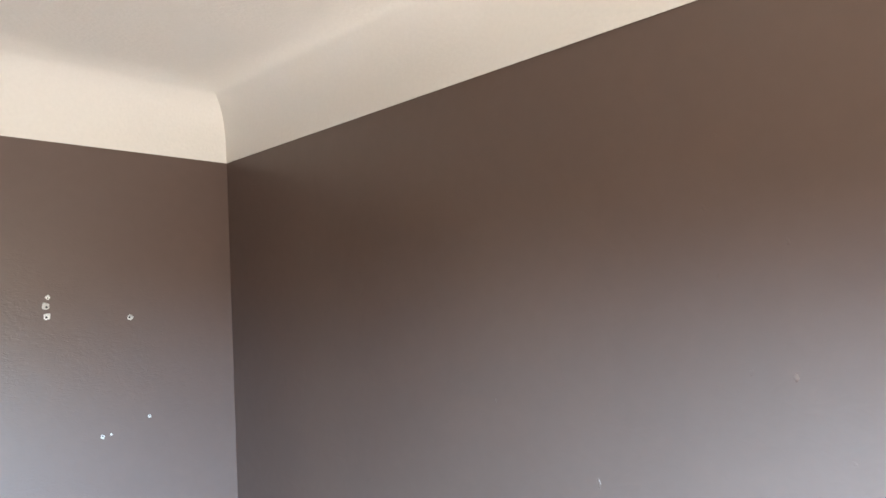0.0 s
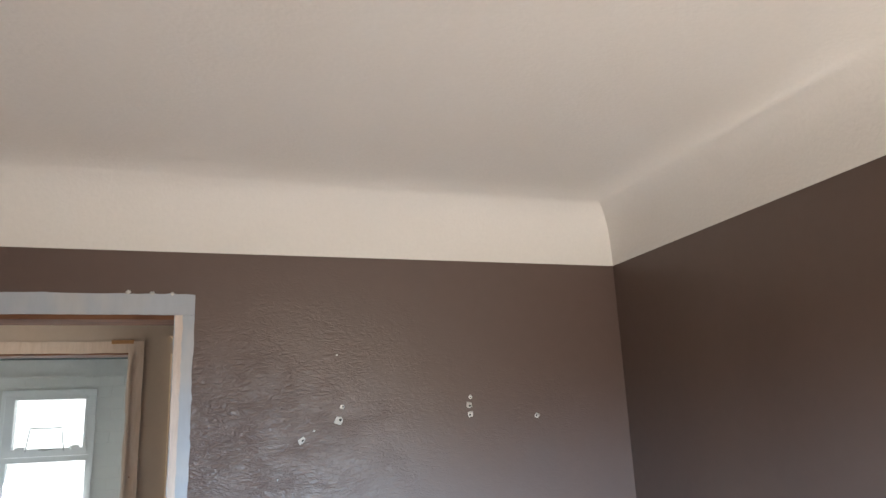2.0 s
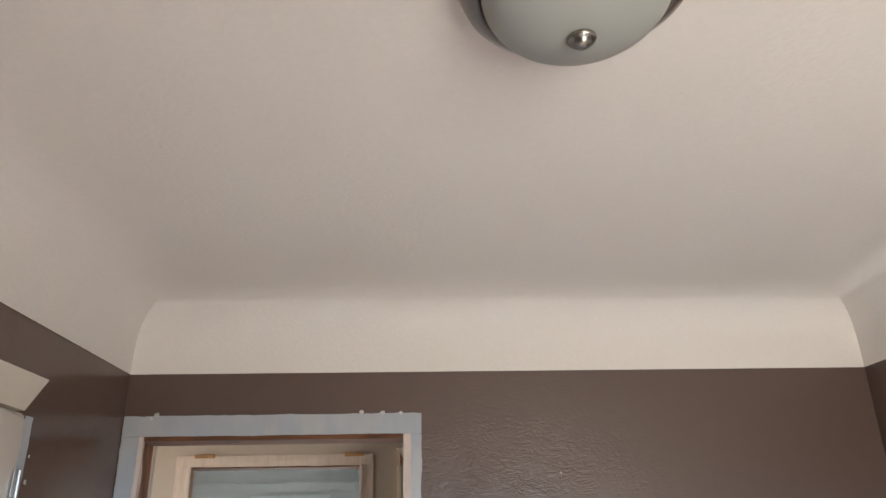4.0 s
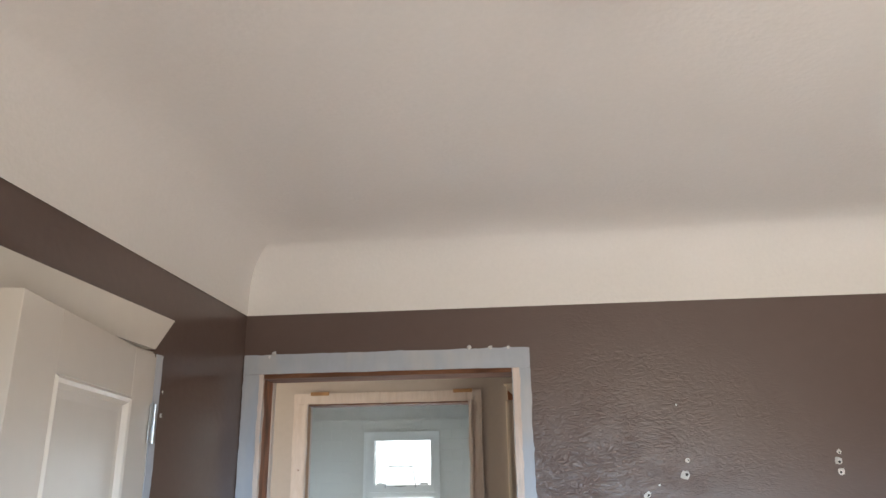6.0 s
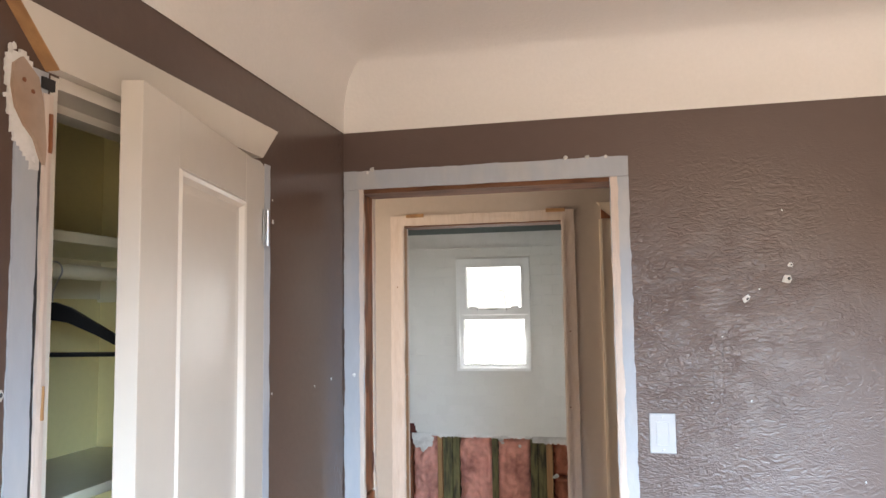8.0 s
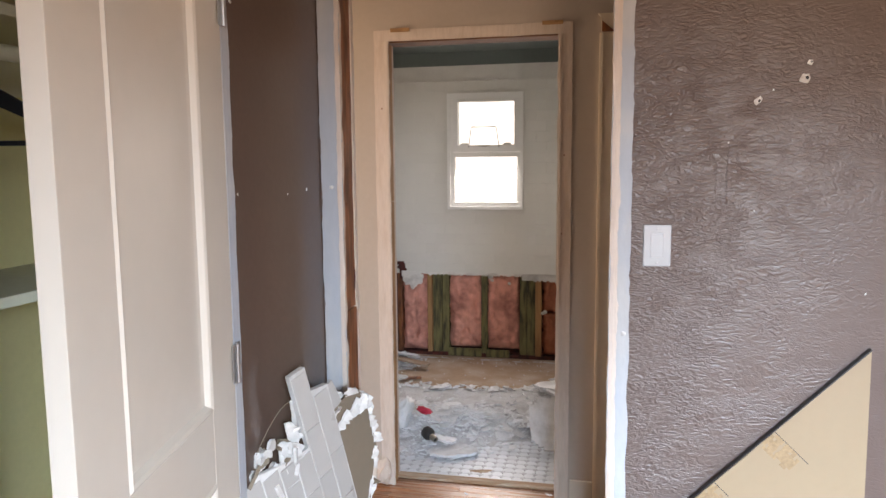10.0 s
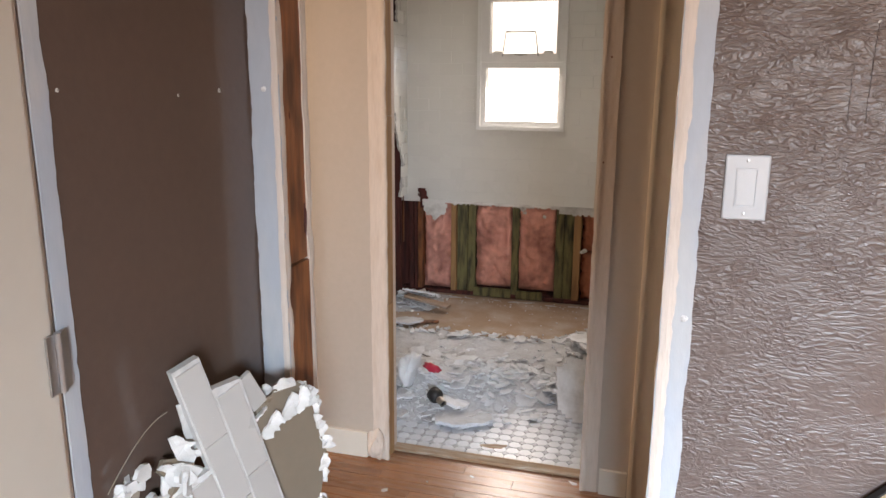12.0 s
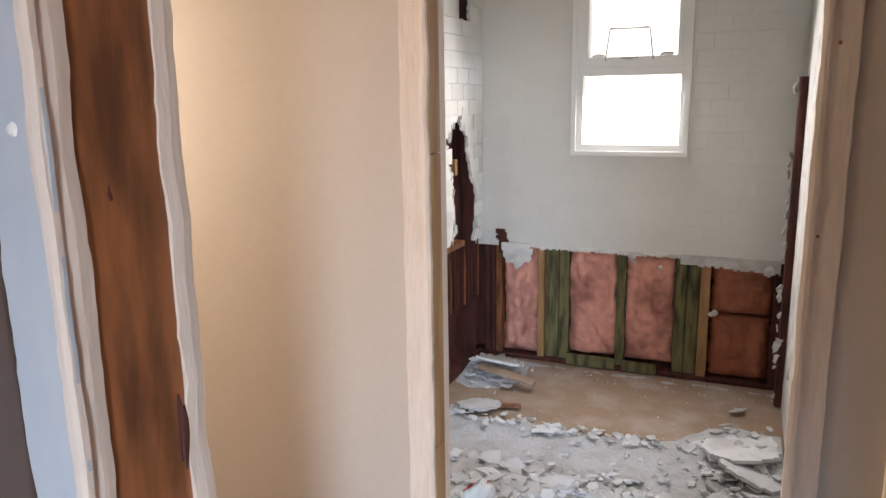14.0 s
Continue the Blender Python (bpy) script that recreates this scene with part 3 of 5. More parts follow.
part("finial", lathe([(0.006, -0.110), (0.018, -0.1155), (0.0195, -0.119), (0.017, -0.1225), (0.0125, -0.1235), (0.0125, -0.1265), (0.009, -0.130), (0.004, -0.1315)], 32), M_NICKEL, lamp, "polished nickel finial", smooth=True)

# leaning furniture panel
panel = tagged(empty("laminate_panel", pose(0, YN - 0.045, 0, -1.2, 0, 0)), "cream triangular furniture panel leaning on the wall", "panel")
part("sheet", prism([(0.40, 0.0), (0.40, 0.455), (0.915, 0.985), (0.918, 0.0)], 0.018), M_BOARD, panel)
cut = Vector((0.515, 0, 0.530)).normalized()
part("edge_band", prism([(0.398, 0.457), (0.3968, 0.4588), (0.9146, 0.9884), (0.917, 0.986)], 0.0185, pose(0, -0.0005, 0)), M_BLACK, panel, "black edge band")
for i, (u, w, h) in enumerate(((0.10, 0.10, 0.045), (0.36, 0.055, 0.10))):
    c, q = Vector((0.40, 0, 0.455)) + cut * u, Vector((cut.z, 0, -cut.x))
    a, b = c + cut * w, c + cut * w + q * h
    d = c + q * h
    part("peeled_patch", ragged_sheet(0, w, 0, h, 0.009, 0.0018, lambda x, y, w=w, h=h, i=i: noise.noise((x * 60, y * 60, i)) > -0.28 + 0.0 * w and (x - w / 2) ** 2 / (w * 0.55) ** 2 + (y - h / 2) ** 2 / (h * 0.62) ** 2 < 1,
                                      frame_axes(c + Vector((0, -0.0012, 0)), cut, (0, 1, 0), q), i), M_CHIP, panel, "raw chipboard patch")
    part("score_line", prism([(0, 0), (0.0016, 0), (0.0016, h * 1.2), (0, h * 1.2)], 0.001, frame_axes(c + cut * w + Vector((0, -0.0006, 0)), cut, (0, 1, 0), q)), M_BLACK, panel)

# ---- closet ----
wall_closet = structure(empty("wall_closet"), "olive painted closet interior", "closet wall")
for row in ((-1.42, -1.30, 0.9, 2.46, 0, 2.42), (-1.30, XW - 0.12, 0.9, 1.0, 0, 2.42), (-1.30, XW - 0.12, 2.34, 2.46, 0, 2.42)):
    part("wall_section", box(*row), M_OLIVE, wall_closet)
structure(part("ceiling_closet", box(-1.42, XW - 0.12, 0.9, 2.46, 2.42, 2.5), M_OLIVE), "olive painted closet ceiling", "ceiling")
structure(part("closet_jamb", boxes((XW - 0.118, XW - 0.002, CL0, CL0 + 0.018, 0, CLH), (XW - 0.118, XW - 0.002, CL1 - 0.018, CL1, 0, CLH), (XW - 0.118, XW + 0.002, CL0 + 0.018, CL1 - 0.018, CLH - 0.018, CLH + 0.002),
                                    (XW - 0.075, XW - 0.06, CL0 + 0.018, CL0 + 0.03, 0, CLH - 0.018), (XW - 0.075, XW - 0.06, CL0 + 0.018, CL1 - 0.018, CLH - 0.032, CLH - 0.018), (XW - 0.150, XW - 0.119, CL0 - 0.05, CL1 + 0.05, CLH - 0.016, CLH + 0.05)), M_WHITE),
          "off white painted closet door jamb", "door jamb")
closet_trim = structure(empty("door_trim_closet"), "broken casing round the closet doorway", "door trim")
part("head_casing", prism([(1.232, 2.072), (1.318, 1.988), (1.985, 1.988), (2.068, 2.072)], 0.024, frame_axes((XW, 0, 0), (0, 1, 0), (1, 0, 0), (0, 0, 1))), M_WHITE, closet_trim, "off white mitred head casing")
part("mitre_end", prism([(1.229, 2.073), (1.2315, 2.074), (1.3175, 1.989), (1.315, 1.987)], 0.0235, frame_axes((XW, 0, 0), (0, 1, 0), (1, 0, 0), (0, 0, 1))), M_TAN, closet_trim, "raw wood mitre end")
part("side_band", band(1.985, -0.066, -0.006, 0.003, 0.004, 0.005, 41, frame_axes((XW, CL0, 0), UP, EAST, (0, 1, 0))), M_PRIMER, closet_trim, "bare grey plaster band")
part("torn_edge", band(1.95, -0.018, -0.003, 0.009, 0.004, 0.002, 44, frame_axes((XW, CL0, 0), UP, EAST, (0, 1, 0))), M_CREAM, closet_trim)
part("mounting_plate", prism([(1.246, 1.978), (1.262, 1.992), (1.292, 1.970), (1.304, 1.93), (1.312, 1.862), (1.309, 1.838), (1.300, 1.850), (1.288, 1.876), (1.268, 1.893), (1.252, 1.915), (1.244, 1.945)], 0.006, frame_axes((XW + 0.0035, 0, 0), (0, 1, 0), (1, 0, 0), (0, 0, 1))), M_SUB, closet_trim, "bare brown plaster left under a torn casing")
for y, z in ((1.264, 1.958), (1.281, 1.945)):
    part("nail_hole", blob(0.004, 0.5, 9), M_STUD, closet_trim, m=pose(XW + 0.010, y, z, 0, 0, 90))
part("torn_rim", ragged_sheet(1.225, 1.325, 1.80, 2.015, 0.006, 0.004, lambda u, v: ((u - 1.276 - 0.22 * (1.92 - v)) / 0.034) ** 2 + ((v - 1.915) / 0.090) ** 2 < 1 + 0.35 * noise.noise((u * 45, v * 45, 3)), frame_axes((XW + 0.0005, 0, 0), (0, 1, 0), EAST, UP), 31), M_PLASTER, closet_trim, "white torn plaster rim")
for i, (y, z, r) in enumerate(((1.243, 1.998, 0.005), (1.250, 2.004, 0.004), (1.292, 1.846, 0.004))):
    part("plaster_crumb", blob(r, 0.3, i + 50), M_PLASTER, closet_trim, m=pose(XW + 0.004, y, z, 0, 0, 90) @ Matrix.Diagonal((1, 1, 1.6, 1)))
part("dark_crack", band(1.93, -0.0225, -0.0195, 0.0045, 0.003, 0.003, 57, frame_axes((XW, CL0, 0), UP, EAST, (0, 1, 0))), M_BLACK, closet_trim, "dark crack beside the torn casing")
# Solid black block laid on the wall for the shade in the gap.
part("gap_shade_block", box(XW, XW + 0.006, CL0 - 0.022, CL0 + 0.004, 1.958, 1.976), M_BLACK, closet_trim)
part("wood_splinter", band(0.06, -0.012, -0.004, 0.011, 0.003, 0.003, 47, frame_axes((XW, CL0, 1.86), UP, EAST, (0, 1, 0))), M_STUD, closet_trim)
part("wood_splinter", band(0.05, -0.011, -0.004, 0.011, 0.003, 0.003, 48, frame_axes((XW, CL0, 1.46), UP, EAST, (0, 1, 0))), M_TAN, closet_trim)
part("hinge_side_band", band(1.985, 0.001, 0.032, 0.003, 0.001, 0.005, 51, frame_axes((XW, CL1, 0), UP, EAST, (0, 1, 0))), M_PRIMER, closet_trim, "bare grey plaster band")

# closet door, ajar: local x from the hinge to the free edge, y the thickness to the back
hx, hy, fx, fy = -0.588, 2.018, -0.456, 1.352
wide = math.hypot(fx - hx, fy - hy)
ux = Vector(((fx - hx) / wide, (fy - hy) / wide, 0))
nrm = Vector((-ux.y, ux.x, 0))
closet_door = structure(empty("door_1", frame_axes((hx, hy, 0.012), ux, -nrm, UP)), "off white panelled closet door standing ajar", "door")
DT, DZ = 0.035, 1.962


def panel_door(parent, w, h, stile, free, rails, mat):
    """A door leaf of stiles and rails with raised panels. rails: (bottom, top) of each panel."""
    part("stile", box(0, stile, 0, DT, 0, h, 0.0015), mat, parent)
    part("stile", box(w - free, w, 0, DT, 0, h, 0.0015), mat, parent)
    edges = [0.0] + [z for r in rails for z in r] + [h]
    for a, b in zip(edges[::2], edges[1::2]):
        part("rail", box(stile + 0.0003, w - free - 0.0003, 0.0002, DT, a, b, 0.0012), mat, parent)
    for a, b in rails:
        bm = bmesh.new()
        x0, x1 = stile, w - free
        lo = [(x0, a), (x1, a), (x1, b), (x0, b)]
        ins = lambda d: [(x0 + d, a + d), (x1 - d, a + d), (x1 - d, b - d), (x0 + d, b - d)]
        loops = [[bm.verts.new((x, y, z)) for x, z in pts] for pts, y in ((lo, 0.001), (ins(0.006), -0.004), (ins(0.013), -0.001), (ins(0.02), 0.010), (ins(0.035), 0.011))]
        for p, q in zip(loops, loops[1:]):
            for k in range(4):
                bm.faces.new((p[k], p[(k + 1) % 4], q[(k + 1) % 4], q[k]))
        bm.faces.new(loops[-1])
        back = [bm.verts.new((x, DT - 0.004, z)) for x, z in lo]
        bm.faces.new(back)
        for k in range(4):
            bm.faces.new((loops[0][k], loops[0][(k + 1) % 4], back[(k + 1) % 4], back[k]))
        part("raised_panel", bm, mat, parent)


panel_door(closet_door, wide, DZ, 0.150, 0.145, ((0.22, 0.80), (0.955, 1.855)), M_WHITE)


def hinge(parent, x, y, z, leaf=M_STEEL, pin=M_STEEL, label="zinc steel hinge leaf"):
    k = part("hinge", boxes((x - 0.026, x - 0.003, y - 0.002, y + 0.001, z - 0.044, z + 0.044), (x + 0.003, x + 0.022, y - 0.002, y + 0.001, z - 0.044, z + 0.044)), leaf, parent, label)
    part("knuckle", tube([(x, y - 0.005, z - 0.045), (x, y - 0.005, z + 0.045)], 0.0055, 12), pin, k)


for z in (1.808, 1.018, 0.20):
    hinge(closet_door, 0.0, -0.004, z)

shelf = tagged(part("closet_shelf", box(-1.295, -0.93, 1.01, 2.33, 1.775, 1.80, 0.003), M_OLIVE_L), "pale painted closet shelf", "shelf")
cleat = tagged(part("shelf_cleat", box(-1.295, -0.76, 2.318, 2.337, 1.65, 1.775, 0.002), M_OLIVE_L), "pale painted shelf cleat on the closet wall", "shelf cleat")
tagged(part("rear_cleat", box(-1.297, -1.28, 1.01, 2.315, 1.66, 1.775, 0.002), M_OLIVE_L), "pale painted cleat under the closet shelf", "shelf cleat")
tagged(part("closet_rod", tube([(-1.00, 1.005, 1.715), (-1.00, 2.317, 1.715)], 0.0175, 20), M_OLIVE_L, smooth=False), "pale painted closet hanging rod", "closet rod")
tagged(part("low_shelf", box(-1.295, -0.95, 1.01, 2.33, 1.192, 1.216, 0.003), M_OLIVE_L), "pale painted lower closet shelf", "shelf")
hanger = tagged(empty("coat_hanger", pose(-1.00, 1.80, 1.715, 0, 0, 8)), "black plastic coat hanger on the closet rod", "coat hanger")
hook = [(0.0215 * math.cos(radians(a)), 0, 0.0215 * math.sin(radians(a))) for a in range(-40, 181, 20)]
part("hook", tube([(0.0, 0, -0.075), (0.0, 0, -0.05), (0.008, 0, -0.03)] + hook, 0.0018, 8), M_STEEL, hanger, "bare wire hook")
arm = []
for sgn in (-1, 1):
    arm.append([(sgn * 0.008, -0.072), (sgn * 0.045, -0.085), (sgn * 0.12, -0.128), (sgn * 0.195, -0.172), (sgn * 0.21, -0.19), (sgn * 0.19, -0.188), (sgn * 0.11, -0.148), (sgn * 0.04, -0.118), (sgn * 0.0, -0.112), (0.0, -0.072)])
for a in arm:
    part("shoulder", prism(a if a[0][0] < 0 else a[::-1], 0.012, pose(0, -0.006, 0)), M_BLACK, hanger)
part("trouser_bar", tube([(-0.205, 0, -0.19), (0.205, 0, -0.19)], 0.0055, 10), M_BLACK, hanger)

# ---- hall ----
bath_trim = structure(empty("door_trim_bathroom"), "bare cream plaster band round the bathroom doorway", "door trim")
part("side_band", band(BH, -0.062, -0.004, 0.004, 0.003, 0.004, 61, frame_axes((BL, YH, 0), UP, OUT, EAST)), M_CREAM, bath_trim)
part("side_band", band(BH, 0.002, 0.055, 0.004, 0.003, 0.003, 62, frame_axes((BR, YH, 0), UP, OUT, EAST)), M_CREAM, bath_trim)
part("head_band", band(BR + 0.055 - BL + 0.062, 0.0, 0.047, 0.005, 0.002, 0.002, 63, frame_axes((BL - 0.062, YH, BH), EAST, OUT, UP)), M_CREAM, bath_trim)
part("torn_edge", band(BH, -0.012, 0.004, 0.010, 0.004, 0.004, 64, frame_axes((BL, YH, 0), UP, OUT, EAST)), M_CREAM, bath_trim)
part("torn_edge", band(BH, -0.004, 0.012, 0.008, 0.004, 0.003, 65, frame_axes((BR, YH, 0), UP, OUT, EAST)), M_CREAM, bath_trim)
for z0, z1 in ((0, 0.62), (0.623, 1.31), (1.313, BH)):
    part("jamb_stud", box(BL - 0.03, BL - 0.004, YH + 0.004, YH + 0.075, z0, z1, 0.002), M_TAN, bath_trim, "worn brown wooden jamb")
part("jamb_stud", box(BL - 0.03, BL - 0.010, YH + 0.078, YH2, 0, BH, 0.002), M_CREAM, bath_trim)
part("jamb_stud", box(BR + 0.003, BR + 0.02, YH + 0.004, YH2, 0, BH, 0.002), M_CREAM, bath_trim)
part("head_jamb", box(BL - 0.004, BR + 0.003, YH + 0.004, YH2, BH - 0.006, BH + 0.02, 0.002), M_HEAD, bath_trim, "brown wooden head")
for x in (-0.675, -0.025):
    part("wood_shim", box(x, x + 0.085, YH - 0.012, YH, 2.042, 2.058, 0.002), M_TAN, bath_trim, "raw wooden shim")
for i, (x, z) in enumerate(((0.07, 1.51), (0.062, 1.18), (-0.72, 1.72))):
    part("nail_hole", blob(0.0035, 0.4, i), M_STUD, bath_trim, m=pose(x, YH - 0.004, z))
structure(part("threshold", box(BL - 0.02, BR + 0.015, 3.70, 3.752, 0.0, 0.012, 0.004), M_SILL), "worn dusty wooden threshold strip", "threshold")
tagged(part("plaster_plinth", blob(0.045, 0.45, 71, 3), M_CREAM), "broken plaster lump at the foot of the doorway", "plaster lump").matrix_basis = pose(-0.735, 3.612, 0.062) @ Matrix.Diagonal((0.75, 1, 1.45, 1))
structure(part("baseboard_left", box(-2.5, -0.775, YH - 0.014, YH, 0, 0.105, 0.003), M_WHITE), "off white hall baseboard", "baseboard")
structure(part("baseboard_right", box(0.108, 0.204, YH - 0.014, YH, 0, 0.095, 0.003), M_WHITE), "off white hall baseboard", "baseboard")
hall_door_trim = structure(empty("door_trim_hall"), "cream casing of the hall door", "door trim")
part("side_casing", boxes((0.206, 0.286, YH - 0.016, YH, 0, 1.998), (0.209, 0.222, YH - 0.021, YH - 0.016, 0, 1.998)), M_DOOR, hall_door_trim)
part("head_casing", prism([(0.200, 2.074), (0.214, 2.060), (0.214, 2.0), (1.13, 2.0), (1.13, 2.074)], 0.02, pose(0, YH - 0.02, 0)), M_DOOR, hall_door_trim)
# Dark mitre notch drawn as a brown wedge, its shade put into the colour.
part("mitre_gap", prism([(0.216, 2.001), (0.268, 2.001), (0.216, 2.045)], 0.003, pose(0, YH - 0.0225, 0)), M_STUD, hall_door_trim, "brown wedge in place of the dark mitre notch")
part("jamb", boxes((0.2895, 0.3085, YH - 0.011, YH2, 0, 1.995), (0.3035, 1.06, YH + 0.055, YH + 0.09, 0, 1.995), (0.3115, 1.06, YH, YH2, 1.975, 1.998)), M_DOOR, hall_door_trim)
for z0, z1 in ((0.0, 0.70), (0.76, 0.93), (1.0, 1.995)):
    part("paint_crack", band(z1 - z0, 0.0, 0.0028, 0.0015, 0.0016, 0.0016, z0 + 5, frame_axes((0.2862, YH - 0.0105, z0), UP, OUT, EAST)), M_BLACK, hall_door_trim, "dark crack in the paint")
hall_door = structure(empty("door_2", pose(0.3120, YH - 0.009, 0.01)), "cream painted hall door, closed", "door")
panel_door(hall_door, 0.745, 1.962, 0.12, 0.12, ((0.22, 0.85), (1.0, 1.82)), M_DOOR)
for z in (1.017, 1.76):
    hinge(hall_door, -0.002, -0.004, z, M_DOOR, M_KRAFT, "hinge leaf painted over in cream")

# ---- bathroom: window ----
window_2 = structure(empty("window_2"), "white two-part bathroom window with blank bright panes", "window")
FY0, FY1 = BYN - 0.016, BYN + 0.05


def ring(x0, x1, z0, z1, ix0, ix1, iz0, iz1, y0, y1):
    return boxes((x0, ix0, y0, y1, z0, z1), (ix1, x1, y0, y1, z0, z1), (ix0, ix1, y0, y1, z0, iz0), (ix0, ix1, y0, y1, iz1, z1))


part("window_frame", ring(-0.908, -0.339, 1.138, 1.998, -0.885, -0.362, 1.160, 1.955, BYN - 0.022, BYN - 0.002), M_FRAME, window_2)
part("lower_sash", ring(-0.885, -0.362, 1.160, 1.565, -0.852, -0.383, 1.193, 1.530, FY0 + 0.01, FY1), M_FRAME, window_2)
part("upper_sash", ring(-0.885, -0.362, 1.567, 1.955, -0.826, -0.405, 1.617, 1.935, FY0, FY1), M_FRAME, window_2)
part("sash_bead", ring(-0.845, -0.386, 1.592, 1.948, -0.828, -0.403, 1.615, 1.937, FY0 - 0.012, FY0 - 0.0005), M_FRAME, window_2)
glass = bpy.data.materials.new("window_glass")
glass.use_nodes = True
gb = glass.node_tree.nodes["Principled BSDF"]
gb.inputs["Transmission Weight"].default_value, gb.inputs["Roughness"].default_value, gb.inputs["IOR"].default_value = 1.0, 0.05, 1.1
for z0, z1, x0, x1 in ((1.190, 1.533, -0.855, -0.380), (1.614, 1.938, -0.829, -0.402)):
    part("pane", box(x0, x1, BYN + 0.028, BYN + 0.033, z0, z1), glass, window_2).visible_shadow = False
part("stay_wire", tube([(-0.742, FY0 - 0.016, 1.60), (-0.722, FY0 - 0.02, 1.748), (-0.535, FY0 - 0.02, 1.748), (-0.515, FY0 - 0.016, 1.60)], 0.0040, 8), M_PLASTIC, window_2, "wire window stay")
part("latch", boxes((-0.665, -0.585, FY0 - 0.02, FY0 - 0.012, 1.607, 1.615), (-0.64, -0.61, FY0 - 0.026, FY0 - 0.02, 1.603, 1.612)), M_STEEL, window_2, "steel latch bar")
for x in (-0.705, -0.555):
    part("stay_clip", box(x - 0.013, x + 0.013, FY0 - 0.024, FY0 - 0.016, 1.744, 1.753, 0.001), M_STEEL, window_2)
for x in (-0.776, -0.452):
    part("sash_clip", blob(0.020, 0.5, 5 + x, 3), M_FRAME, window_2, "rounded white sash clip", m=pose(x, FY0 - 0.014, 1.622) @ Matrix.Diagonal((1.5, 1, 0.55, 1)), smooth=True)
glow = bpy.data.materials.new("bright_overcast_distance")
glow.use_nodes = True
ge = glow.node_tree.nodes["Principled BSDF"]
ge.inputs["Emission Color"].default_value, ge.inputs["Emission Strength"].default_value = (0.97, 0.99, 1.0, 1), 1.25
structure(part("backdrop_bathroom_window", box(-3.5, 2.5, 8.0, 8.05, -0.3, 4.5), glow), "plain bright distance outside the window", "backdrop")

# ---- bathroom: framing and insulation under the tiles ----
def stud(x0, x1, mat, label, d=0.09, z1=0.64, y0=BYN + 0.012):
    part("stud", box(x0, x1, y0, BYN + 0.10, 0.022, z1, 0.003), mat, framing, label)


framing = structure(empty("wall_framing"), "open wall framing with mouldy studs", "wall framing")
part("sole_plate", box(BXW - 0.05, BXE + 0.05, BYN + 0.012, BYN + 0.10, -0.004, 0.022, 0.004), M_DARKRED, framing, "dark red brown sole plate")
part("nailer", box(-0.915, -0.655, BYN + 0.0, BYN + 0.02, 0.002, 0.062, 0.003), M_GREEN, framing)
part("nailer", box(-0.620, -0.44, BYN + 0.0, BYN + 0.02, 0.002, 0.058, 0.003), M_GREEN, framing)
for x0, x1, mat, lab in ((-1.385, -1.352, M_DARKRED, "dark red stud"), (-1.345, -1.322, M_DARKRED, "dark red stud"), (-1.318, -1.287, M_STUD, "brown stud"), (-1.080, -1.044, M_TAN, "raw pine stud"),
                         (-1.040, -0.968, M_GREEN, "mouldy green stud"), (-0.964, -0.912, M_GREEN, "mouldy green stud"), (-0.660, -0.612, M_GREEN, "mouldy green stud"),
                         (-0.366, -0.312, M_GREEN, "mouldy green stud"), (-0.308, -0.250, M_GREEN, "mouldy green stud"), (-0.246, -0.200, M_TAN, "raw pine stud"),
                         (0.088, 0.125, M_DARKRED, "dark red stud")):
    stud(x0, x1, mat, lab, y0=BYN + (0.03 if mat is M_GREEN else 0.01))


def batt(x0, x1, z0, z1, mat, seed, label, depth=0.055):
    bm = bmesh.new()
    nx, nz = 26, 52
    g = []
    for i in range(nx + 1):
        row = []
        for j in range(nz + 1):
            u, v = i / nx, j / nz
            x, z = x0 + (x1 - x0) * u, z0 + (z1 - z0) * v
            edge = min(1, 7 * u, 7 * (1 - u)) ** 0.5 * min(1, 12 * v, 12 * (1 - v)) ** 0.5
            y = BYN + 0.075 - depth * edge * (1 + 0.55 * noise.noise((x * 9, z * 6, seed)) + 0.30 * noise.noise((x * 26, z * 22, seed)) - 0.22 * max(0, 0.22 - abs(noise.noise((x * 11, z * 7, seed + 8)))) * 4 - 0.35 * max(0, noise.noise((x * 22, z * 2.5, seed + 3))))
            w = (0.022 * noise.noise((seed, z * 11, u * 3)) + 0.01 * noise.noise((seed, z * 40, u * 3))) * abs(2 * u - 1) ** 3
            row.append(bm.verts.new((x + w, y, z)))
        g.append(row)
    for i in range(nx):
        for j in range(nz):
            bm.faces.new((g[i][j], g[i + 1][j], g[i + 1][j + 1], g[i][j + 1]))
    rim = [g[i][0] for i in range(nx + 1)] + [g[nx][j] for j in range(1, nz + 1)] + [g[i][nz] for i in range(nx - 1, -1, -1)] + [g[0][j] for j in range(nz - 1, 0, -1)]
    back = [bm.verts.new((v.co.x, BYN + 0.098, v.co.z)) for v in rim]
    for k in range(len(rim)):
        bm.faces.new((rim[k], rim[(k + 1) % len(rim)], back[(k + 1) % len(rim)], back[k]))
    bm.faces.new(back)
    return tagged(part("insulation_batt", bm, mat, smooth=True), label, "insulation", "insulation batts between studs")


batt(-1.286, -1.080, 0.024, 0.66, M_PINK, 1, "faded pink fibreglass batt between the studs")
batt(-0.915, -0.654, 0.060, 0.655, M_PINK, 5, "pink fibreglass batt between mouldy studs", 0.08)
batt(-0.618, -0.364, 0.056, 0.655, M_PINK, 9, "pink fibreglass batt with dark mould stains", 0.065)
batt(-0.196, 0.088, 0.024, 0.350, M_ORANGE, 13, "orange brown kraft faced insulation batt", 0.04)
batt(-0.196, 0.088, 0.358, 0.64, M_ORANGE, 17, "orange brown kraft faced insulation batt", 0.04)


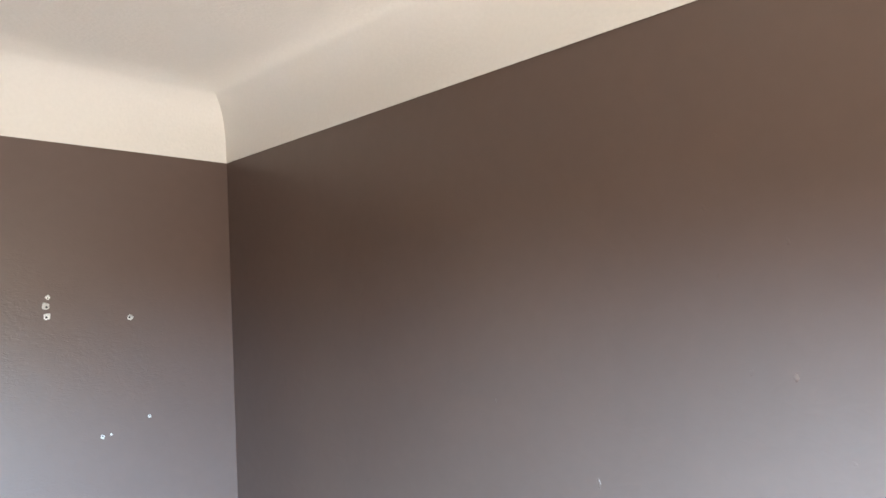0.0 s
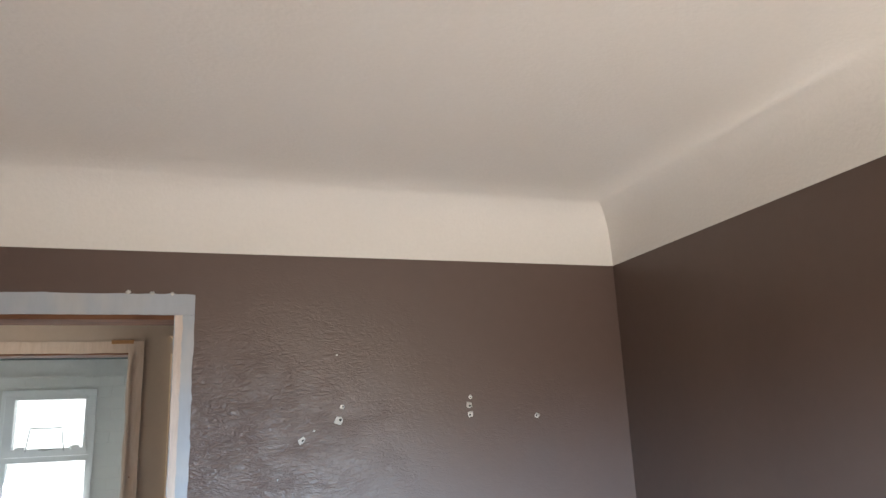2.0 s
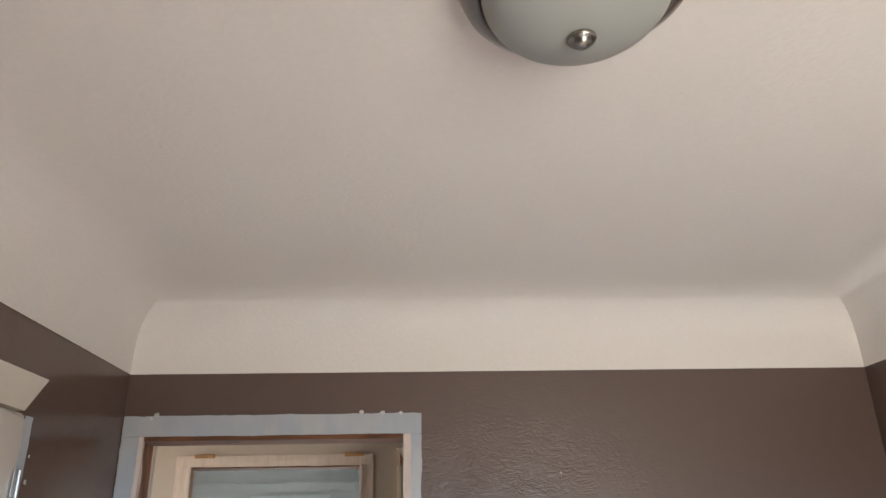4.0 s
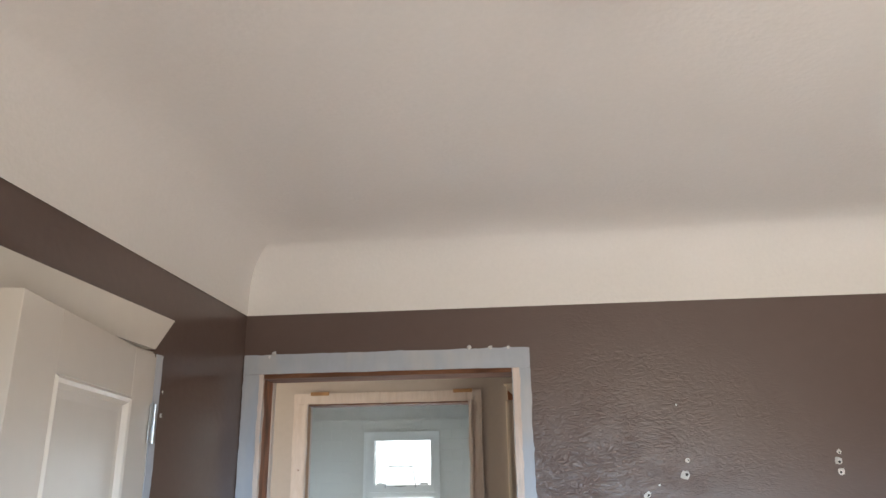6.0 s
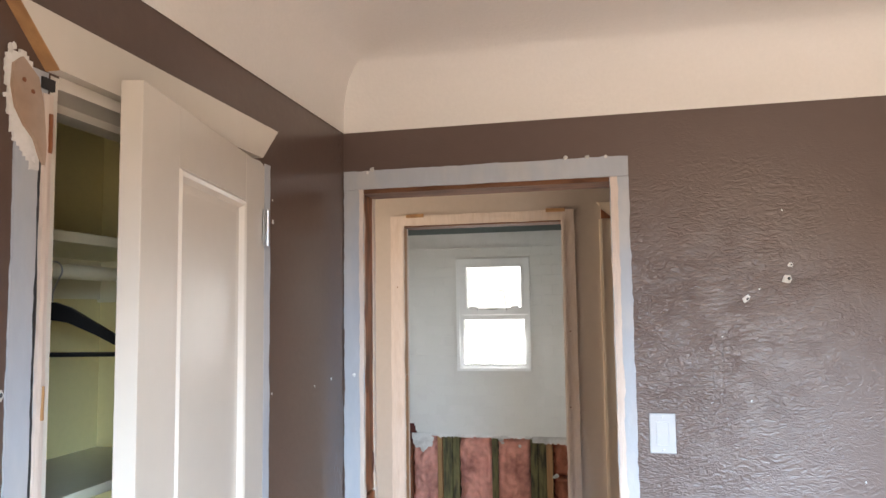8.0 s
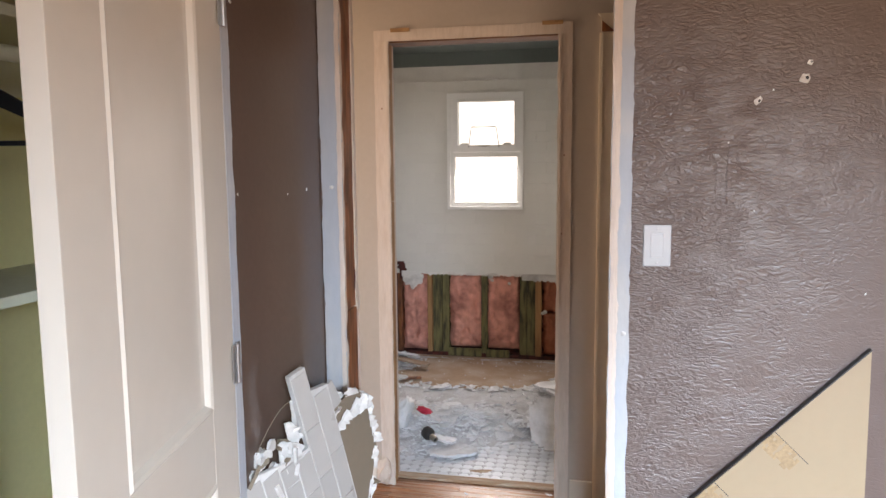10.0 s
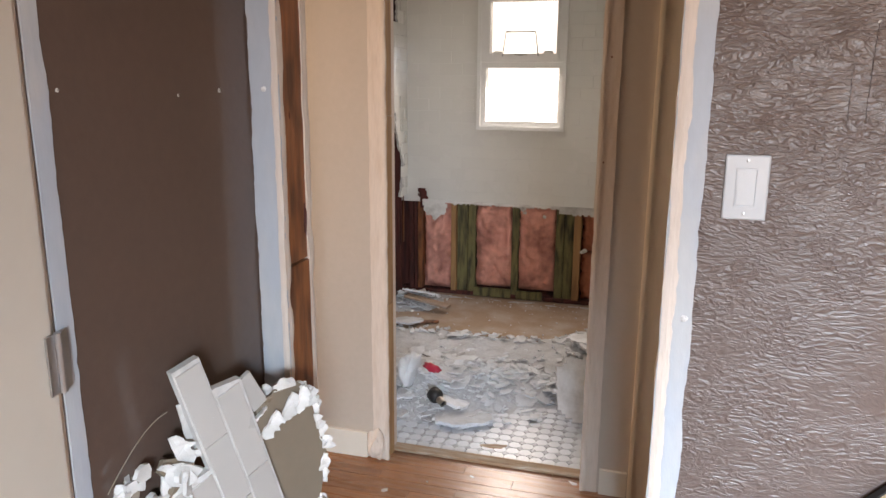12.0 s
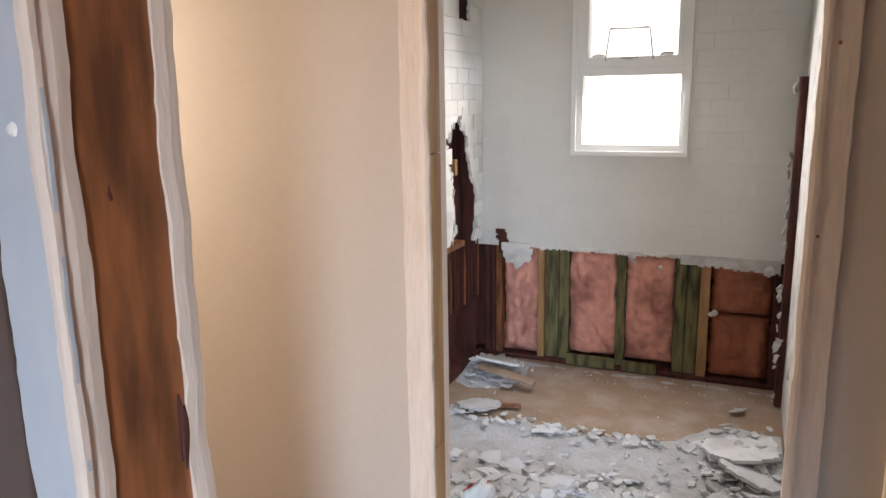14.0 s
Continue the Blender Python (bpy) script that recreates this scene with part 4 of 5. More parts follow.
# torn board strips hanging under the tiles
lower_edge = structure(empty("torn_wall_edge"), "torn plaster edge under the bathroom tiles", "plaster edge")
part("torn_strip", ragged_sheet(-1.08, -0.35, 0.618, 0.654, 0.008, 0.02, lambda u, v: v > 0.636 + 0.016 * noise.noise((u * 30, 4, 0)) + 0.008 * noise.noise((u * 90, 1, 0)), frame_axes((0, BYN - 0.012, 0), EAST, (0, 1, 0), UP), 4), M_PLASTER, lower_edge)
part("torn_strip", ragged_sheet(-0.345, 0.11, 0.575, 0.654, 0.008, 0.02, lambda u, v: v > 0.607 - 0.05 * (u + 0.3) + 0.018 * noise.noise((u * 30, 4, 0)), frame_axes((0, BYN - 0.012, 0), EAST, (0, 1, 0), UP), 6), M_PLASTER, lower_edge)
part("hanging_flap", ragged_sheet(-1.28, -1.08, 0.51, 0.70, 0.009, 0.012, lambda u, v: ((u + 1.185) / 0.085) ** 2 + ((v - 0.64) / 0.105) ** 2 < 1 + 0.4 * noise.noise((u * 30, v * 30, 2)) and v < 0.665, frame_axes((0, BYN - 0.04, 0), EAST, (0, 1, 0), UP), 8), M_PLASTER, lower_edge, "hanging plaster flap")
part("paper_scrap", ragged_sheet(-1.31, -1.22, 0.60, 0.735, 0.009, 0.004, lambda u, v: abs(u + 1.268 + 0.25 * (v - 0.67)) < 0.030 + 0.02 * noise.noise((u * 40, v * 40, 1)), frame_axes((0, BYN - 0.022, 0), EAST, (0, 1, 0), UP), 8), M_DARKRED, lower_edge, "dark torn paper scrap")
for i, (x, z, r) in enumerate(((-0.585, 0.63, 0.022), (-0.57, 0.60, 0.012), (-0.44, 0.58, 0.012), (-0.17, 0.37, 0.016), (-0.19, 0.36, 0.012), (0.06, 0.60, 0.03))):
    part("plaster_bit", blob(r, 0.5, 40 + i), M_PLASTER, lower_edge, m=pose(x, BYN - 0.005, z))

# west wall of the bathroom: tiled board with torn holes
west_board = structure(part("wall_bath_west_board", ragged_sheet(4.6, BYN + 0.005, 0.60, 2.30, 0.014, 0.016,
    lambda u, v: v > 0.685 + 0.035 * noise.noise((u * 18, 3, 0)) and not (abs(u - 5.60 - 0.06 * math.sin(v * 9)) < (0.165 if v < 1.0 else 0.14) * min(1, max(0, (1.345 - v) * 9)) + 0.018 * noise.noise((v * 24, u * 10, 2)) and v < 1.34)
    and not (abs(u - 5.655) < 0.075 + 0.014 * noise.noise((v * 60, 1, 1)) and 1.80 + 0.02 * noise.noise((u * 50, 2, 2)) < v < 2.02),
    frame_axes((BXW - 0.020, 0, 0), (0, 1, 0), EAST, UP), 12), M_GROUT), "white tiled wall board with torn holes", "wall")
west_frame = structure(empty("wall_framing_west"), "dark red studs behind the torn wall", "wall framing")
for y in (5.80, 5.42, 5.04, 4.66):
    part("stud", box(BXW - 0.088, BXW - 0.022, y, y + 0.04, 0, 2.28, 0.003), M_DARKRED, west_frame)
part("ledger", box(BXW - 0.07, BXW + 0.0, 5.30, 5.62, 0.685, 0.715, 0.004), M_STUD, west_frame, "splintered wooden ledger")
part("blocking", box(BXW - 0.05, BXW - 0.03, 5.575, 5.605, 1.05, 1.13, 0.002), M_TAN, west_frame)
rng = random.Random(12)
for k in range(34):
    side, z, n = rng.choice((-1, 1)), rng.uniform(0.72, 1.36), 9
    r = rng.uniform(0.010, 0.030)
    y = 5.60 + 0.06 * math.sin(z * 9) + side * (0.155 if z < 1.0 else 0.13) * min(1, max(0.15, (1.345 - z) * 9))
    pts = [(r * rng.uniform(0.4, 1.0) * math.cos(math.tau * q / n), r * rng.uniform(0.6, 1.7) * math.sin(math.tau * q / n)) for q in range(n)]
    part("torn_flake", prism(pts, 0.006), M_PLASTER, west_frame, m=pose(BXW - 0.004 + 0.006 * rng.random(), y, z, rng.uniform(-15, 15), rng.uniform(-15, 15), 90 + rng.uniform(-30, 30)))
part("sole_plate", box(BXW - 0.088, BXW - 0.01, YH2, BYN - 0.012, -0.004, 0.042, 0.004), M_DARKRED, west_frame)
for i in range(9):
    y = 5.44 + i * 0.05
    part("lath_splinter", prism([(0, 0), (0.012, 0), (0.016, 0.2 + 0.12 * noise.noise((i, 5, 1))), (0.006, 0.32 + 0.2 * noise.noise((i, 2, 1)))], 0.008, frame_axes((BXW - 0.018, y, 0.36 + 0.06 * noise.noise((i, 9, 2))), (0, 1, 0), EAST, UP)), M_DARKRED if i % 4 else M_STUD, west_frame)
structure(part("wall_bath_west_near", box(BXW - 0.08, BXW, YH2, 4.6, 0, 2.3), M_GROUT), "white bathroom side wall", "wall")

# east side: torn board edge and dark stud
east_frame = structure(empty("wall_framing_east"), "torn board edge and dark stud beside the tiles", "wall framing")
part("stud", box(BXE - 0.022, BXE + 0.009, 5.70, 5.80, 0, 1.50, 0.003), M_DARKRED, east_frame)
part("torn_board", ragged_sheet(4.35, 5.62, 0.0, 1.62, 0.02, 0.018, lambda u, v: u < 5.25 + 0.12 * noise.noise((v * 6, 1, 4)) + 0.05 * noise.noise((v * 24, 1, 4)) and v > 0.35 + 0.2 * noise.noise((u * 6, 2, 0)), frame_axes((BXE - 0.012, 0, 0), (0, 1, 0), EAST, UP), 5), M_PLASTER, east_frame)

rng = random.Random(17)
for k in range(26):
    z, r, n = rng.uniform(0.1, 1.5), rng.uniform(0.008, 0.026), 9
    pts = [(r * rng.uniform(0.35, 1.2) * math.cos(math.tau * q / n), r * rng.uniform(0.5, 1.6) * math.sin(math.tau * q / n)) for q in range(n)]
    part("torn_flake", prism(pts, 0.006), M_PLASTER, east_frame, m=pose(BXE - 0.026 - 0.01 * rng.random(), 5.70 + 0.06 * rng.random() - 0.3 * max(0, 0.7 - z), z, rng.uniform(-20, 20), rng.uniform(0, 90), 60 + rng.uniform(-20, 20)))

# upper wall strip above the tiles
structure(part("cornice_bathroom", boxes((BXW, BXE, BYN - 0.012, BYN + 0.003, 2.094, 2.20), (BXW, BXE, BYN - 0.02, BYN - 0.012, 2.086, 2.098)), M_GROUT), "white painted strip above the tiles", "trim")
structure(part("wall_bath_top", box(BXW, BXE, BYN - 0.010, BYN + 0.003, 2.2005, 2.30), M_TEAL), "dark grey green strip under the bathroom ceiling", "wall")

part("paint_ridge", band(0.16, -0.004, 0.003, 0.0022, 0.003, 0.003, 61, frame_axes((0.552, YN, 1.365), UP, OUT, EAST)), M_TEXT, wall_north)
part("paint_ridge", band(0.10, -0.002, 0.002, 0.0016, 0.002, 0.002, 62, frame_axes((0.522, YN, 1.36), UP, OUT, EAST)), M_TEXT, wall_north)

# ---- rubble in the bathroom ----
def shard(r, thick, seed, n=7):
    """A broken flat piece."""
    rng = random.Random(seed)
    pts = []
    for k in range(n):
        a = math.tau * (k + rng.uniform(-0.35, 0.35)) / n
        d = r * rng.uniform(0.5, 1.15)
        pts.append((d * math.cos(a) * 1.35, d * math.sin(a)))
    bm = prism(pts, thick)
    bmesh.ops.rotate(bm, cent=(0, 0, 0), matrix=Matrix.Rotation(radians(-90), 3, 'X'), verts=bm.verts)
    return bm


def height(x, y):
    """The top of the dust and small rubble over the bathroom floor."""
    pile = 0.115 * math.exp(-((x + 0.74) / 0.28) ** 2 - ((y - 4.28) / 0.22) ** 2) + 0.04 * math.exp(-((x + 0.35) / 0.4) ** 2 - ((y - 4.46) / 0.2) ** 2)
    pile += 0.06 * math.exp(-((x - 0.02) / 0.22) ** 2 - ((y - 5.0) / 0.28) ** 2) + 0.055 * math.exp(-((x + 1.30) / 0.16) ** 2 - ((y - 5.66) / 0.16) ** 2) + 0.007 * math.exp(-((y - 5.85 + 0.03 * noise.noise((x * 7, 2, 5))) / 0.05) ** 2)
    cover = 0.026 * min(1, max(0, (y - 4.38 + 0.14 * noise.noise((x * 5, 1, 0))) * 8)) * min(1, max(0, (5.14 + 0.04 * noise.noise((x * 9, 4, 0)) - y) * 14))
    return pile * (1 + 0.4 * noise.noise((x * 12, y * 12, 1))) + cover * (0.75 + 0.5 * noise.noise((x * 20, y * 20, 3))) - 0.013


bm = bmesh.new()
NX, NY = 110, 150
grid = [[bm.verts.new((BXW + (BXE - BXW) * i / NX, 3.80 + 2.08 * j / NY, height(BXW + (BXE - BXW) * i / NX, 3.80 + 2.08 * j / NY))) for j in range(NY + 1)] for i in range(NX + 1)]
for i in range(NX):
    for j in range(NY):
        q = (grid[i][j], grid[i + 1][j], grid[i + 1][j + 1], grid[i][j + 1])
        if max(v.co.z for v in q) > -0.009:
            bm.faces.new(q)
for v in [v for v in bm.verts if not v.link_faces]:
    bm.verts.remove(v)
dust = part("plaster_dust", bm, M_DUST, smooth=True)
tagged(dust, "grey plaster dust and fine rubble on the floor", "rubble", kind="stuff")

rng = random.Random(4)
kinds = [shard(1.0, 0.22 + 0.12 * (k % 3), 200 + k, 5 + k % 4) for k in range(10)]
shard_meshes = []
for b in kinds:
    me = bpy.data.meshes.new("plaster_shard")
    bmesh.ops.recalc_face_normals(b, faces=b.faces)
    b.to_mesh(me)
    b.free()
    me.materials.append(M_RUBBLE)
    shard_meshes.append(me)


def scatter():
    """A place on the rubble, dense in the pile by the doorway."""
    while True:
        x, y = rng.uniform(-1.36, 0.12), rng.uniform(3.95, 5.8)
        d = 0.9 * math.exp(-((x + 0.74) / 0.32) ** 2 - ((y - 4.30) / 0.23) ** 2) + 0.6 * math.exp(-((x + 0.30) / 0.36) ** 2 - ((y - 4.46) / 0.15) ** 2) + 0.65 * math.exp(-((x - 0.02) / 0.17) ** 2 - ((y - 5.02) / 0.26) ** 2)
        d += 0.35 * math.exp(-((x + 0.52) / 0.2) ** 2 - ((y - 4.66) / 0.1) ** 2) + 0.25 * (abs(y - 5.1) < 0.05) + 0.012 * (4.2 < y < 5.15) + 0.5 * math.exp(-((x + 1.28) / 0.13) ** 2 - ((y - 5.6) / 0.13) ** 2)
        if rng.random() < d:
            return x, y


for k in range(275):
    x, y = scatter()
    r = rng.choice((0.018, 0.024, 0.030, 0.040, 0.052, 0.068))
    ob = new("plaster_shard", shard_meshes[k % 10])
    ob.matrix_basis = pose(x, y, max(0.0, height(x, y)) + 0.004 + 0.012 * rng.random(), rng.uniform(-15, 15), rng.uniform(-15, 15), rng.uniform(0, 360)) @ Matrix.Diagonal((r, r * rng.uniform(0.6, 1.0), 0.007 + 0.13 * r, 1))
    tagged(ob, "broken grey white plaster shard lying in the rubble", "plaster shard", "plaster shards on the bathroom floor")

bm = bmesh.new()
for k in range(1300):
    x, y = scatter()
    if k % 9 == 0:
        x, y = rng.uniform(-1.3, 0.12), 5.1 + 0.75 * rng.random() ** 1.5 if k % 18 else rng.uniform(5.7, 5.85)
    r = rng.uniform(0.002, 0.0065) if k % 9 == 0 else rng.uniform(0.004, 0.013)
    m = pose(x, y, max(0.0, height(x, y)) + 0.003, rng.uniform(-40, 40), rng.uniform(-40, 40), rng.uniform(0, 360))
    w = [bm.verts.new(m @ Vector((r * sx * rng.uniform(0.6, 1.4), r * sy * rng.uniform(0.5, 1), sz * r * 0.4))) for sx, sy, sz in ((-1, -1, -1), (1, -1, -1), (0.2, 1, -1), (-1, -0.8, 1), (0.8, -1, 1), (0, 0.9, 1))]
    for f in ((0, 1, 2), (3, 5, 4), (0, 3, 4, 1), (1, 4, 5, 2), (2, 5, 3, 0)):
        bm.faces.new([w[i] for i in f])
for k in range(620):
    x, y = scatter()
    if k % 12 == 0:
        x, y = -1.12 - 0.24 * rng.random(), rng.uniform(5.5, 5.84)
    r, n = rng.uniform(0.009, 0.026), rng.choice((4, 5, 6))
    m = pose(x, y, max(0.0, height(x, y)) + 0.002 + 0.014 * rng.random(), rng.uniform(-24, 24), rng.uniform(-24, 24), rng.uniform(0, 360))
    ang = [math.tau * (q + rng.uniform(-0.3, 0.3)) / n for q in range(n)]
    lo = [m @ Vector((1.3 * r * math.cos(q), r * math.sin(q), 0)) for q in ang]
    up = m.to_3x3() @ Vector((0, 0, rng.uniform(0.003, 0.009)))
    lo, hi = [bm.verts.new(p) for p in lo], [bm.verts.new(p + up) for p in lo]
    bm.faces.new(hi)
    for q in range(n):
        bm.faces.new((lo[q], lo[(q + 1) % n], hi[(q + 1) % n], hi[q]))
tagged(part("rubble_crumbs", bm, M_RUBBLE), "white plaster crumbs strewn over the floor", "rubble", kind="stuff")


def slab(name, w, h, thick, seed, m, mat, label, category, group=""):
    ob = part(name, ragged_sheet(-w / 2, w / 2, -h / 2, h / 2, 0.016, thick, lambda u, v: (abs(u) / (w / 2)) ** 2.2 + (abs(v) / (h / 2)) ** 2.2 < 0.88 + 0.35 * noise.noise((u * 14, v * 14, seed)), Matrix.Identity(4), seed), mat)
    ob.matrix_basis = m
    return tagged(ob, label, category, group)


BIG = "large broken wall slabs"
slab("wall_slab", 0.27, 0.34, 0.016, 3, pose(-0.005, 4.24, 0.118, -50, 6, 16), M_RUBBLE, "white wall slab leaning on the bathroom wall", "wall slab", BIG)
slab("wall_slab", 0.30, 0.24, 0.014, 5, pose(-0.02, 5.02, 0.075, 84, 0, 20), M_RUBBLE, "grey white wall slab lying on the rubble", "wall slab", BIG)
slab("wall_slab", 0.24, 0.20, 0.014, 7, pose(0.03, 4.86, 0.060, 78, 8, -30), M_RUBBLE, "grey white wall slab lying on the rubble", "wall slab", BIG)
slab("wall_slab", 0.26, 0.16, 0.012, 9, pose(-0.50, 4.02, 0.012, 88, 0, 15), M_RUBBLE, "white wall slab lying flat on the tiles", "wall slab", BIG)
slab("wall_slab", 0.22, 0.15, 0.012, 11, pose(-0.60, 4.14, 0.040, 80, 6, -22), M_RUBBLE, "white wall slab lying on the rubble", "wall slab", BIG)
slab("wall_slab", 0.20, 0.15, 0.012, 15, pose(-1.15, 5.18, 0.018, 87, 3, 40), M_RUBBLE, "grey white wall slab lying on the subfloor", "wall slab", BIG)
slab("wall_slab", 0.26, 0.17, 0.012, 17, pose(-1.20, 5.62, 0.070, 72, 8, 10), M_RUBBLE, "grey white wall slab on the rubble", "wall slab", BIG)
tagged(part("loose_plank", box(-0.16, 0.16, -0.03, 0.03, 0, 0.016, 0.003), M_SUB, m=pose(-1.13, 5.52, 0.045, 3, 6, -12)), "short splintered brown plank on the subfloor", "plank")
tagged(part("loose_plank", box(-0.08, 0.08, -0.018, 0.018, 0, 0.012, 0.003), M_STUD, m=pose(-1.05, 5.24, 0.004, 0, 0, 18)), "short splintered brown plank on the subfloor", "plank")
tagged(part("stone_chip", shard(0.045, 0.022, 77), M_SILL, m=pose(-0.32, 3.85, 0.002, 0, 0, 10) @ Matrix.Diagonal((1.1, 0.42, 1, 1))), "grey brown broken chip on the mosaic tiles", "rubble chip")

# white plastic bag, red scrap, black pipe fitting
bm = bmesh.new()
bmesh.ops.create_icosphere(bm, subdivisions=4, radius=1)
for v in bm.verts:
    p = v.co.copy()
    k = 1 + 0.45 * noise.noise(p * 1.5) + 0.28 * abs(noise.noise(p * 3.2)) - 0.22 * abs(noise.noise(p * 6.5)) + 0.04 * noise.noise(p * 14)
    v.co = Vector((p.x * 0.07 * k, p.y * 0.08 * k, max(-0.05, p.z * 0.115 * k)))
tagged(part("plastic_bag", bm, M_BAG, m=pose(-0.80, 4.20, 0.125, 0, 14, 0) @ Matrix.Diagonal((0.62, 1.0, 0.85, 1)), smooth=True), "crumpled white plastic bag on the rubble", "plastic bag")
bm = bmesh.new()
bmesh.ops.create_icosphere(bm, subdivisions=3, radius=1)
for v in bm.verts:
    k = 1 + 0.4 * noise.noise(v.co * 2.2)
    v.co = Vector((v.co.x * 0.042 * k, v.co.y * 0.02 * k, v.co.z * 0.018 * k))
red = part("red_scrap", bm, M_RED, m=pose(-0.68, 4.165, 0.172, 0, 12, -15), smooth=True)
tagged(red, "crumpled red plastic scrap on the rubble", "plastic scrap", "red scraps")
tagged(copy_thing(red, pose(-0.82, 4.25, 0.165, 0, -20, 30)), "crumpled red plastic scrap on the rubble")
fitting = tagged(empty("pipe_fitting", pose(-0.635, 4.085, 0.072, 105, 0, 52)), "black pipe fitting with a grey stub, on the rubble", "pipe fitting")
part("body", lathe([(0.022, -0.035), (0.032, -0.03), (0.034, 0.0), (0.028, 0.012), (0.020, 0.018)], 24), M_BLACK, fitting, smooth=True)
part("stub", lathe([(0.0135, 0.016), (0.0165, 0.02), (0.0165, 0.055), (0.012, 0.056), (0.011, 0.03)], 20), M_NICKEL, fitting, "grey metal stub")
part("cap", lathe([(0.0105, 0.035), (0.0105, 0.05), (0.002, 0.0505)], 16), M_BLACK, fitting)

# ---- bedroom: torn wall pieces leaning by the doorway ----
pile_u, pile_n = Vector((0.3757, 0.9267, 0)), Vector((0.9267, -0.3757, 0))
A0 = Vector((-0.57, 2.05, 0))


def on_pile(u, z, off=0.0):
    """A pose on the plane of the leaning pieces: local x along it, y into the wall, z up."""
    return frame_axes(A0 + pile_u * u + pile_n * off + Vector((0, 0, z)), pile_u, -pile_n, UP)


piece = tagged(empty("tiled_wall_piece", on_pile(0.292, -0.018, -0.038)), "torn wall piece with grey white tiles, leaning by the doorway", "wall piece")
COL = 0.056
lean = frame_axes((0.165, 0, 0), (0.957, 0, 0.291), (0, 1, 0), (-0.291, 0, 0.957))
tops = {-4: 0.822, -3: 0.81, -2: 0.797, -1: 0.787, 0: 1.0, 1: 0.916}
X0 = 0.0487
board_pts = [(-0.23, 0.10), (X0 + COL, 0.0), (X0 + COL + 0.004, 0.915), (X0 + 0.02, 0.925), (X0, 0.93), (X0, 1.002), (X0 - COL, 1.004), (X0 - COL - 0.002, 0.79), (-0.12, 0.80), (-0.23, 0.82)]
part("backing_board", prism(board_pts, 0.016, lean @ pose(0, -0.0025, 0)), M_PLASTER, piece, "white gypsum backing")
for c, top in tops.items():
    z, k = top - 0.006, 0
    x0 = X0 + (c - 1) * COL
    first = 0.115 if c % 2 else 0.06
    if c >= 0:
        first = 0.16 if c == 0 else 0.19
    while z > 0.12:
        h = first if k == 0 else 0.150
        part("tile", box(x0 + 0.0022, x0 + COL - 0.0022, -0.005, 0.0045, max(0.10, z - h + 0.0018), z, 0.0016, lean), M_GREYWHITE, piece)
        z -= h
        k += 1
tagged(part("tile_offcut", box(-0.018, 0.018, -0.006, 0.004, -0.04, 0.04, 0.002), M_GREYWHITE, m=on_pile(0.325, 0.848, -0.05) @ pose(0, 0, 0, 0, -28, 0)), "small tile offcut stuck on the wall piece", "tile")

heap = tagged(empty("gypsum_scraps", on_pile(0.135, -0.012, -0.035)), "torn white gypsum scraps behind the tiled piece", "gypsum scraps")
rng = random.Random(33)
for i in range(44):
    u = rng.uniform(-0.10, 0.085)
    edge = 0.735 + 0.55 * max(0, u + 0.02) + 0.02 * noise.noise((u * 40, 3, 1)) + (0.05 if -0.09 < u < -0.04 else 0)
    z = edge - 0.07 * rng.random() ** 1.6
    r, n = rng.choice((0.010, 0.014, 0.020, 0.028)), rng.choice((7, 8, 9))
    rad = [r * rng.uniform(0.55, 1.25) for k in range(n)]
    pts = [(rad[k] * math.cos(math.tau * k / n), rad[k] * math.sin(math.tau * k / n)) for k in range(n)]
    part("scrap", prism(pts, rng.uniform(0.005, 0.014), pose(0, -0.006, 0)), M_PLASTER if i % 7 else M_KRAFT, heap, m=pose(u, rng.uniform(0.004, 0.030), z, rng.uniform(-40, 40), rng.uniform(0, 360), rng.uniform(-40, 40)))
part("scrap_board", box(-0.10, 0.10, 0.0, 0.014, 0.012, 0.735, 0.003), M_PLASTER, heap)
tagged(part("wire_strand", tube([A0 + pile_u * (0.02 + 0.11 * k / 8) + pile_n * -0.01 + Vector((0, 0, 0.79 + 0.10 * math.sin(k / 8 * 1.45))) for k in range(9)], 0.0009, 6), M_KRAFT), "thin frayed wire strand among the scraps", "wire")

sheet = tagged(empty("gypsum_sheet", on_pile(0.425, 0.0, -0.055) @ pose(0, 0, 0, 0, 0, 0)), "grey brown gypsum sheet with torn white edge", "wall piece")
outline = [(-0.12, 0.0), (0.05, 0.0), (0.058, 0.45), (0.075, 0.56), (0.092, 0.64), (0.080, 0.72), (0.050, 0.80), (0.015, 0.83), (-0.03, 0.83), (-0.075, 0.80), (-0.11, 0.77)]
part("paper_face", prism(outline, 0.012), M_KRAFT, sheet)
rng = random.Random(21)


def flake(r, thick):
    """A torn flat flake of gypsum in local x, z."""
    n = rng.choice((9, 11, 12))
    rad = [r * rng.uniform(0.4, 1.25) for k in range(n)]
    pts = [(rad[k] * math.cos(math.tau * k / n), rad[k] * math.sin(math.tau * k / n)) for k in range(n)]
    return prism(pts, thick, pose(0, -thick / 2, 0))


